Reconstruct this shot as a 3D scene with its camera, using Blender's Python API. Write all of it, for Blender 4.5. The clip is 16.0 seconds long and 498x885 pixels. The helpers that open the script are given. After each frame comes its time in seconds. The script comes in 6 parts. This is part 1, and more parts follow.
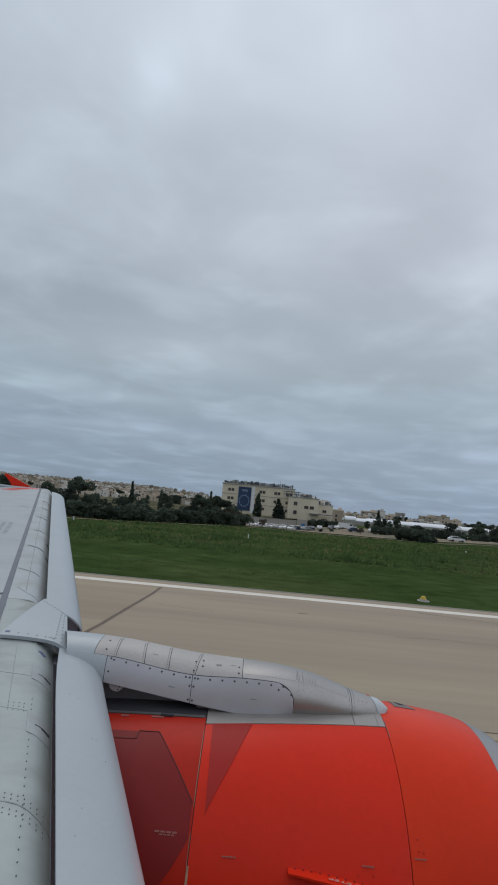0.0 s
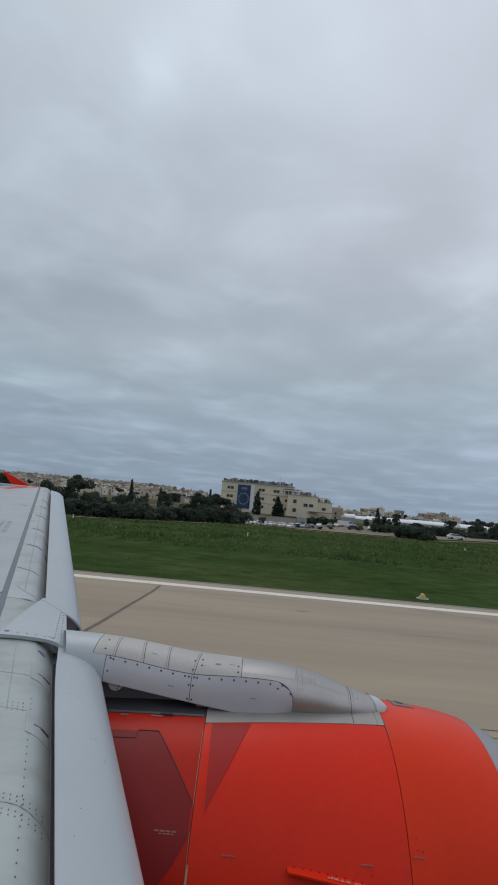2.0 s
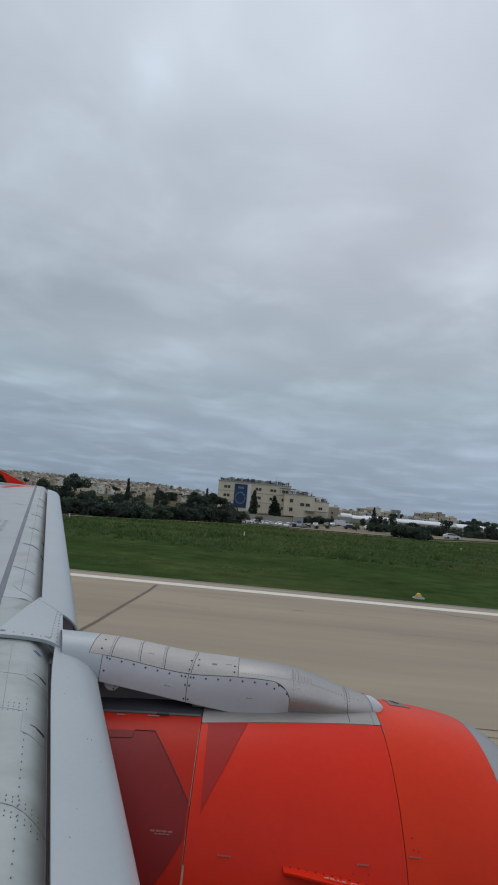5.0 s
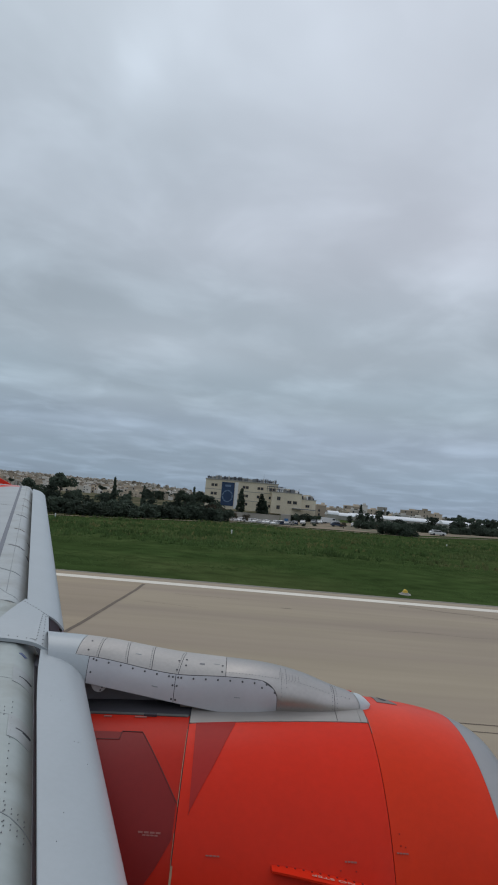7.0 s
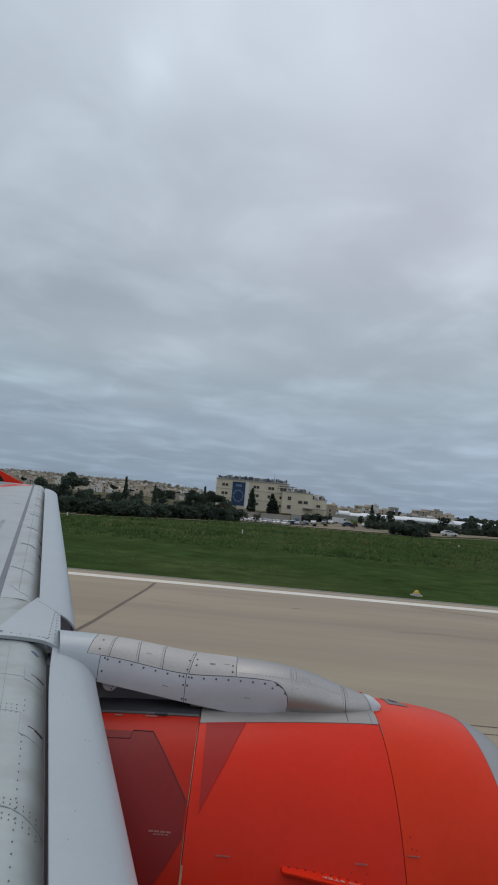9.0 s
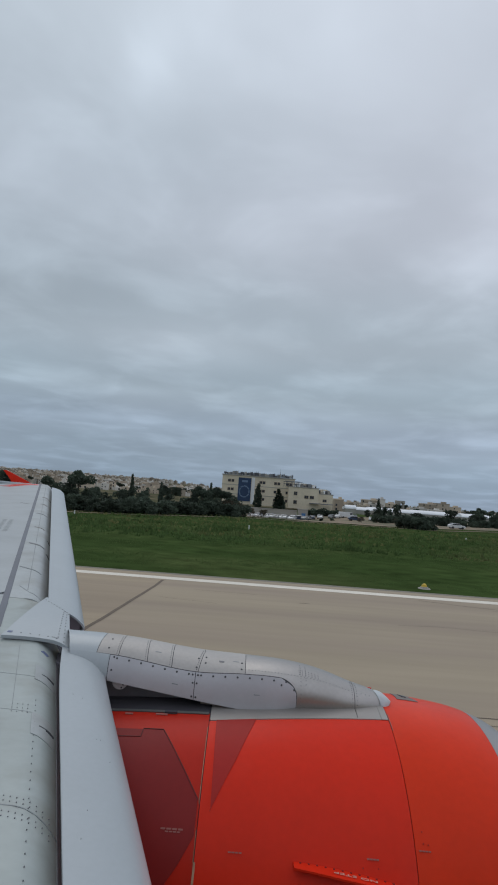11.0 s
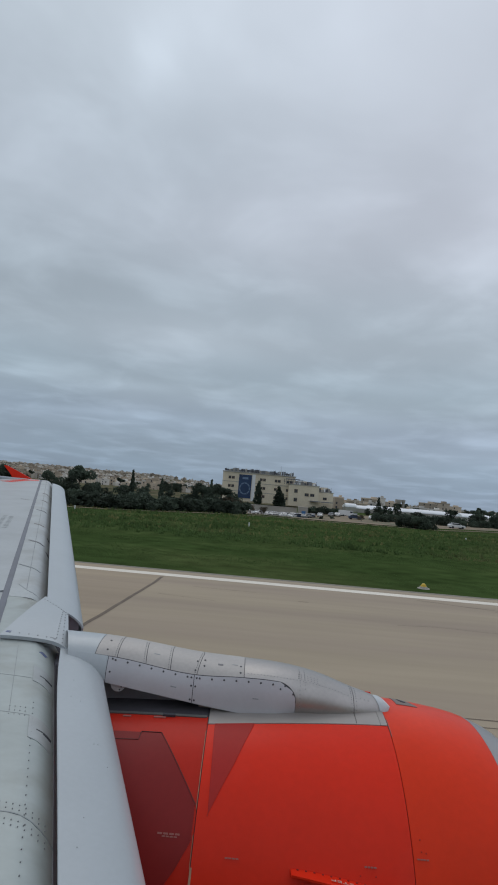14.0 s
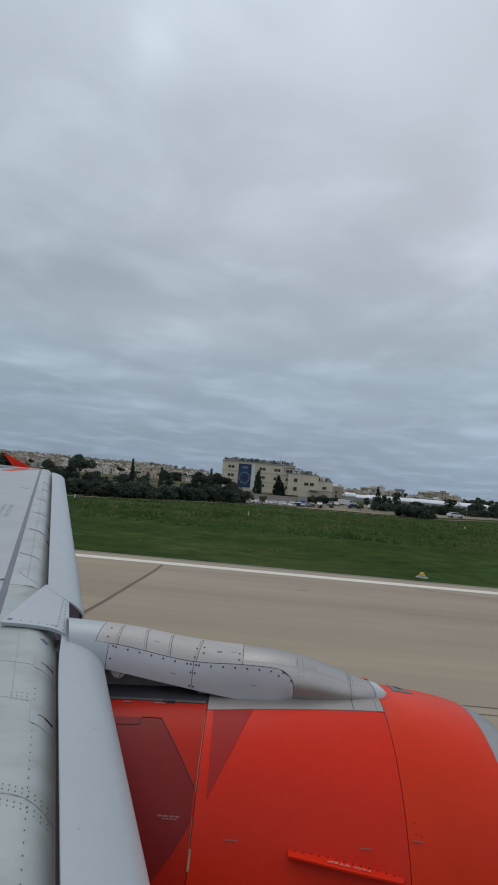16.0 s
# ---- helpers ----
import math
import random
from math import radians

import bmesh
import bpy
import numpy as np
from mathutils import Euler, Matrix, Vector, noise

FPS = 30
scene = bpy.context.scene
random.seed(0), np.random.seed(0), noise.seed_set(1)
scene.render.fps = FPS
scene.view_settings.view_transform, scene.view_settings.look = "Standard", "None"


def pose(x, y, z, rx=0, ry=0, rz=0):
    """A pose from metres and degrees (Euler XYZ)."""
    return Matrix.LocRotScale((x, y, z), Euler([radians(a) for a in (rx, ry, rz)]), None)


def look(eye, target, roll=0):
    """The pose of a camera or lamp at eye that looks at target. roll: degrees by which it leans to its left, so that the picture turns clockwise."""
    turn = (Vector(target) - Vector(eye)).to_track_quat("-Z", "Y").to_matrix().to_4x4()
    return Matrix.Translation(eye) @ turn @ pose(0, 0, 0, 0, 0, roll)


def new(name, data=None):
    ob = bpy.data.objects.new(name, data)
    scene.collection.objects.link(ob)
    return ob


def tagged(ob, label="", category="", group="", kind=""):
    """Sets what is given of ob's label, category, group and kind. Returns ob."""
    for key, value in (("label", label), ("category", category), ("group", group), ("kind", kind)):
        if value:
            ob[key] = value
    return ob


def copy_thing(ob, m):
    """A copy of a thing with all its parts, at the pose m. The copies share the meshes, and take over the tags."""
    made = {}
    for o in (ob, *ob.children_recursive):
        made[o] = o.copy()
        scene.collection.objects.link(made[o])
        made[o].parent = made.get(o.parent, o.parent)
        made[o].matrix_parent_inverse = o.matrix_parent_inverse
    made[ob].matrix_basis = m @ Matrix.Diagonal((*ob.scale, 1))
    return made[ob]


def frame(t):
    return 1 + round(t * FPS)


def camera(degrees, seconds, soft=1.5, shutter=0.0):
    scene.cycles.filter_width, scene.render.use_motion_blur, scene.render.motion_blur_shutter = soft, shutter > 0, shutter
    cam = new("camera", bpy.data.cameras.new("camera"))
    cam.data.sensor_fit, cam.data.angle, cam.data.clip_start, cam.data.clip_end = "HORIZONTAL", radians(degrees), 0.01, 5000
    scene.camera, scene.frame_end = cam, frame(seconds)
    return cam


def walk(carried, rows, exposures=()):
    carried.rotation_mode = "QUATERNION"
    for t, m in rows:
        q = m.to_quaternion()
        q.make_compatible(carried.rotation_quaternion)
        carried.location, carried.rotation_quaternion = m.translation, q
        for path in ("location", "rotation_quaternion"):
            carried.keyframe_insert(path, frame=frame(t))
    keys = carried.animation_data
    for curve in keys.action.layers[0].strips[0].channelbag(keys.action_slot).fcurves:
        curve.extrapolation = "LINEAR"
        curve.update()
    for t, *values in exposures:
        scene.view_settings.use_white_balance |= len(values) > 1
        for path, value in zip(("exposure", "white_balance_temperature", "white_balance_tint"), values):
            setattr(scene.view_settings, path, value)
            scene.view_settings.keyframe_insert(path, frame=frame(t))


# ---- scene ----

# The aircraft stands on the runway: x runs ahead along the runway, y out over the left wing, z up.
cam = camera(48.0, 16.0, soft=1.9)
walk(cam, [
    (0, pose(-0.001, -0.010, 4.474, 96.219, -5.330, 0.090)),
    (0.5, pose(0.002, -0.009, 4.480, 96.012, -5.254, 0.107)),
    (1, pose(0.001, -0.013, 4.479, 96.098, -5.257, 0.043)),
    (1.5, pose(-0.000, -0.005, 4.481, 96.025, -5.267, 0.021)),
    (2, pose(0.001, -0.006, 4.482, 96.013, -5.231, 0.025)),
    (2.5, pose(-0.001, -0.008, 4.487, 96.028, -5.283, 0.012)),
    (3, pose(-0.001, -0.006, 4.487, 95.927, -5.258, 0.013)),
    (3.5, pose(-0.000, -0.004, 4.481, 96.053, -5.349, 0.029)),
    (6, pose(-0.002, -0.005, 4.493, 95.884, -5.099, -1.069)),
    (6.5, pose(0.001, -0.003, 4.495, 95.869, -4.954, -1.534)),
    (7, pose(-0.000, -0.001, 4.496, 95.887, -4.976, -1.618)),
    (7.5, pose(-0.002, -0.002, 4.501, 95.696, -4.958, -1.487)),
    (8, pose(-0.002, -0.001, 4.501, 95.788, -5.071, -1.171)),
    (8.5, pose(-0.004, 0.002, 4.497, 95.918, -5.226, -0.843)),
    (9, pose(-0.000, 0.000, 4.500, 95.764, -5.174, -0.521)),
    (11.5, pose(-0.002, -0.000, 4.522, 95.167, -4.168, 0.164)),
    (12, pose(-0.000, 0.012, 4.533, 95.045, -4.063, 0.164)),
    (12.5, pose(-0.003, 0.016, 4.548, 94.869, -4.054, 0.103)),
    (13, pose(-0.002, 0.020, 4.557, 94.710, -4.117, 0.087)),
    (13.5, pose(-0.005, 0.023, 4.554, 95.076, -4.593, 0.109)),
    (14, pose(-0.011, 0.024, 4.552, 94.955, -5.052, 0.143)),
    (14.5, pose(-0.009, 0.012, 4.551, 94.392, -5.150, 0.138)),
    (15, pose(-0.007, 0.007, 4.554, 93.951, -5.140, 0.038)),
    (15.5, pose(-0.005, -0.002, 4.557, 93.768, -5.135, 0.046)),
    (16, pose(-0.006, 0.004, 4.556, 93.853, -5.144, 0.112))

])

# ---------------------------------------------------------------- sky and light
world = bpy.data.worlds.new("overcast")
scene.world = world
world.use_nodes = True
wn, wl = world.node_tree.nodes, world.node_tree.links
wn.clear()


def wnode(kind, **props):
    n = wn.new(kind)
    for k, v in props.items():
        n.inputs[k].default_value = v
    return n


SUN_EL, SUN_ROT = radians(53), radians(333)
sky = wn.new("ShaderNodeTexSky")
sky.sky_type, sky.sun_disc, sky.sun_elevation, sky.sun_rotation = "NISHITA", False, SUN_EL, SUN_ROT
coord = wn.new("ShaderNodeTexCoord")
sep = wn.new("ShaderNodeSeparateXYZ")
wl.new(coord.outputs["Generated"], sep.inputs[0])


def wmath(op, a, b):
    n = wn.new("ShaderNodeMath")
    n.operation = op
    for i, v in enumerate((a, b)):
        if isinstance(v, (int, float)):
            n.inputs[i].default_value = v
        else:
            wl.new(v, n.inputs[i])
    return n.outputs[0]


up = wmath("MAXIMUM", sep.outputs["Z"], 0.0)
# the cloud layer lies flat overhead, so it narrows to streaks towards the horizon
fall = wmath("ADD", up, 0.22)
flat = wn.new("ShaderNodeCombineXYZ")
wl.new(wmath("DIVIDE", sep.outputs["X"], fall), flat.inputs[0])
wl.new(wmath("DIVIDE", sep.outputs["Y"], fall), flat.inputs[1])
big = wnode("ShaderNodeTexNoise", Scale=1.0, Detail=5.0, Roughness=0.52, Distortion=0.45)
small = wnode("ShaderNodeTexNoise", Scale=1.9, Detail=4.0, Roughness=0.5, Distortion=0.3)
wl.new(flat.outputs[0], big.inputs["Vector"])
# the small lumps lie lower still and draw out into long thin streaks
thin_fall = wmath("ADD", up, 0.11)
streaks = wn.new("ShaderNodeCombineXYZ")
wl.new(wmath("DIVIDE", sep.outputs["X"], thin_fall), streaks.inputs[0])
wl.new(wmath("DIVIDE", sep.outputs["Y"], thin_fall), streaks.inputs[1])
wl.new(streaks.outputs[0], small.inputs["Vector"])
ramp = wn.new("ShaderNodeValToRGB")
ramp.color_ramp.interpolation = "EASE"
stops = ((0.0, (0.224, 0.302, 0.392)), (0.10, (0.279, 0.355, 0.438)), (0.18, (0.313, 0.391, 0.450)), (0.27, (0.358, 0.424, 0.478)),
         (0.46, (0.440, 0.496, 0.560)), (0.70, (0.548, 0.622, 0.695)))
while len(ramp.color_ramp.elements) < len(stops):
    ramp.color_ramp.elements.new(0.5)
for e, (p, c) in zip(ramp.color_ramp.elements, stops):
    e.position, e.color = p, (*c, 1)
wl.new(up, ramp.inputs[0])
puffs = wn.new("ShaderNodeMapRange")
puffs.interpolation_type = "SMOOTHSTEP"
puffs.inputs["From Min"].default_value, puffs.inputs["From Max"].default_value = 0.40, 0.80
puffs.inputs["To Min"].default_value, puffs.inputs["To Max"].default_value = 0.0, 0.27
wl.new(small.outputs["Fac"], puffs.inputs["Value"])
lumps = wmath("ADD", wmath("MULTIPLY", big.outputs["Fac"], 0.36), puffs.outputs[0])
# single thin and thick places of the layer out over the field: (across, up, half width, half height, gain),
# across and up as slopes of the line of sight, with ragged edges
ahead = wmath("MAXIMUM", sep.outputs["Y"], 0.05)
ragged = wmath("MULTIPLY", wmath("SUBTRACT", small.outputs["Fac"], 0.5), 0.14)
across = wmath("ADD", wmath("DIVIDE", sep.outputs["X"], ahead), ragged)
above = wmath("ADD", wmath("DIVIDE", sep.outputs["Z"], ahead), wmath("MULTIPLY", ragged, 0.09))
PLACES = (
    (-0.272, 0.777, 0.059, 0.087, 0.14), (-0.244, 0.874, 0.049, 0.095, 0.06), (0.133, 0.820, 0.098, 0.094, 0.08),
    (0.417, 0.607, 0.075, 0.068, 0.10), (0.404, 0.438, 0.085, 0.055, 0.13), (-0.122, 0.254, 0.082, 0.040, 0.13),
    (-0.231, 0.170, 0.066, 0.009, 0.15), (-0.396, 0.186, 0.055, 0.010, 0.16), (-0.393, 0.244, 0.152, 0.038, 0.10),
    (-0.286, 0.117, 0.111, 0.007, 0.17), (-0.400, 0.134, 0.070, 0.013, -0.10), (0.424, 0.125, 0.062, 0.008, 0.22),
    (0.141, 0.413, 0.147, 0.065, -0.04), (-0.346, 0.366, 0.144, 0.043, -0.06), (0.045, 0.057, 0.304, 0.012, -0.05),
    (0.088, 0.148, 0.112, 0.008, 0.12), (-0.102, 0.110, 0.061, 0.007, 0.10), (0.208, 0.206, 0.134, 0.012, 0.10),
    (0.260, 0.359, 0.126, 0.043, 0.05), (-0.180, 0.077, 0.252, 0.009, -0.07), (0.406, 0.848, 0.077, 0.143, -0.04),
    (-0.045, 0.483, 0.116, 0.055, 0.05))
for cu, cv, wu, wv, g in PLACES:
    du = wmath("DIVIDE", wmath("SUBTRACT", across, cu), wu)
    dv = wmath("DIVIDE", wmath("SUBTRACT", above, cv), wv)
    fade = wmath("POWER", 0.5, wmath("ADD", wmath("MULTIPLY", du, du), wmath("MULTIPLY", dv, dv)))
    lumps = wmath("ADD", lumps, wmath("MULTIPLY", fade, g))
gain = wmath("ADD", wmath("ADD", lumps, wmath("MULTIPLY", sep.outputs["X"], 0.16)), 0.856)
cloud = wn.new("ShaderNodeVectorMath")
cloud.operation = "SCALE"
wl.new(ramp.outputs["Color"], cloud.inputs[0])
wl.new(gain, cloud.inputs["Scale"])
bg_cloud = wnode("ShaderNodeBackground", Strength=1.0)
# patches of the layer lean to blue-green, others to a warmer grey
tone = wnode("ShaderNodeTexNoise", Scale=0.7, Detail=2.0, Roughness=0.5)
shift = wn.new("ShaderNodeVectorMath")
shift.operation = "ADD"
shift.inputs[1].default_value = (3.7, 9.1, 2.0)
wl.new(flat.outputs[0], shift.inputs[0])
wl.new(shift.outputs[0], tone.inputs["Vector"])
tint = wn.new("ShaderNodeMix")
tint.data_type, tint.clamp_factor = "RGBA", True
tint.inputs["A"].default_value, tint.inputs["B"].default_value = (0.962, 1.006, 1.022, 1), (1.068, 0.985, 0.995, 1)
wl.new(wmath("ADD", tone.outputs["Fac"], wmath("MULTIPLY", sep.outputs["X"], 0.3)), tint.inputs["Factor"])
tinted = wn.new("ShaderNodeVectorMath")
tinted.operation = "MULTIPLY"
wl.new(cloud.outputs[0], tinted.inputs[0])
wl.new(tint.outputs["Result"], tinted.inputs[1])
wl.new(tinted.outputs[0], bg_cloud.inputs["Color"])
bg_sky = wnode("ShaderNodeBackground", Strength=0.06)
wl.new(sky.outputs["Color"], bg_sky.inputs["Color"])
mixw = wnode("ShaderNodeMixShader", Fac=0.94)
wl.new(bg_sky.outputs[0], mixw.inputs[1])
wl.new(bg_cloud.outputs[0], mixw.inputs[2])
outw = wn.new("ShaderNodeOutputWorld")
wl.new(mixw.outputs[0], outw.inputs["Surface"])

sun = new("sun", bpy.data.lights.new("sun", "SUN"))
sun.data.energy, sun.data.angle, sun.data.color = 0.5, radians(40), (1.0, 0.96, 0.9)
sun.matrix_world = look((-30, 60, 90), (0, 4, 2))


# ---------------------------------------------------------------- materials
def material(name, base, rough=0.6, metal=0.0, vary=0.12, scale=3.0, grain=0.0, grain_scale=60.0, bump=0.0, coat=0.0,
             stretch=(1, 1, 1), second=None, second_at=(0.45, 0.6), second_scale=0.8, per_object=0.0, alpha_spec=0.5, thin=0.0):
    """A surface with two scales of variation: a broad noise between lighter and darker, and a fine grain, in metres."""
    m = bpy.data.materials.new(name)
    m.use_nodes = True
    n, l = m.node_tree.nodes, m.node_tree.links
    bsdf = n["Principled BSDF"]
    bsdf.inputs["Roughness"].default_value = rough
    bsdf.inputs["Metallic"].default_value = metal
    bsdf.inputs["Coat Weight"].default_value = coat
    bsdf.inputs["Coat Roughness"].default_value = 0.08
    bsdf.inputs["Specular IOR Level"].default_value = alpha_spec
    geo = n.new("ShaderNodeNewGeometry")
    mp = n.new("ShaderNodeMapping")
    mp.inputs["Scale"].default_value = stretch
    l.new(geo.outputs["Position"], mp.inputs["Vector"])

    def noise_node(s, d=4.0):
        t = n.new("ShaderNodeTexNoise")
        t.inputs["Scale"].default_value, t.inputs["Detail"].default_value = s, d
        l.new(mp.outputs[0], t.inputs["Vector"])
        return t.outputs["Fac"]

    def mul(col, fac, amount):
        mr = n.new("ShaderNodeMapRange")
        mr.inputs["From Min"].default_value, mr.inputs["From Max"].default_value = 0.25, 0.75
        mr.inputs["To Min"].default_value, mr.inputs["To Max"].default_value = 1 - amount, 1 + amount
        l.new(fac, mr.inputs["Value"])
        v = n.new("ShaderNodeVectorMath")
        v.operation = "SCALE"
        if isinstance(col, tuple):
            v.inputs[0].default_value = col
        else:
            l.new(col, v.inputs[0])
        l.new(mr.outputs[0], v.inputs["Scale"])
        return v.outputs[0]

    col = tuple(base)
    if second:
        r = n.new("ShaderNodeMapRange")
        r.inputs["From Min"].default_value, r.inputs["From Max"].default_value = second_at
        l.new(noise_node(second_scale, 6.0), r.inputs["Value"])
        mx = n.new("ShaderNodeMix")
        mx.data_type = "RGBA"
        mx.inputs["A"].default_value, mx.inputs["B"].default_value = (*base, 1), (*second, 1)
        l.new(r.outputs[0], mx.inputs["Factor"])
        col = mx.outputs["Result"]
    if vary:
        col = mul(col, noise_node(scale), vary)
    if grain:
        col = mul(col, noise_node(grain_scale, 2.0), grain)
    if per_object:
        oi = n.new("ShaderNodeObjectInfo")
        col = mul(col, oi.outputs["Random"], per_object)
    if isinstance(col, tuple):
        bsdf.inputs["Base Color"].default_value = (*col, 1)
    else:
        l.new(col, bsdf.inputs["Base Color"])
    if thin:
        tr = n.new("ShaderNodeBsdfTranslucent")
        mixs = n.new("ShaderNodeMixShader")
        mixs.inputs[0].default_value = thin
        if isinstance(col, tuple):
            tr.inputs["Color"].default_value = (*col, 1)
        else:
            l.new(col, tr.inputs["Color"])
        l.new(bsdf.outputs[0], mixs.inputs[1])
        l.new(tr.outputs[0], mixs.inputs[2])
        l.new(mixs.outputs[0], n["Material Output"].inputs["Surface"])
    if bump:
        b = n.new("ShaderNodeBump")
        b.inputs["Strength"].default_value, b.inputs["Distance"].default_value = bump, 0.02
        l.new(noise_node(grain_scale, 3.0), b.inputs["Height"])
        l.new(b.outputs[0], bsdf.inputs["Normal"])
    return m


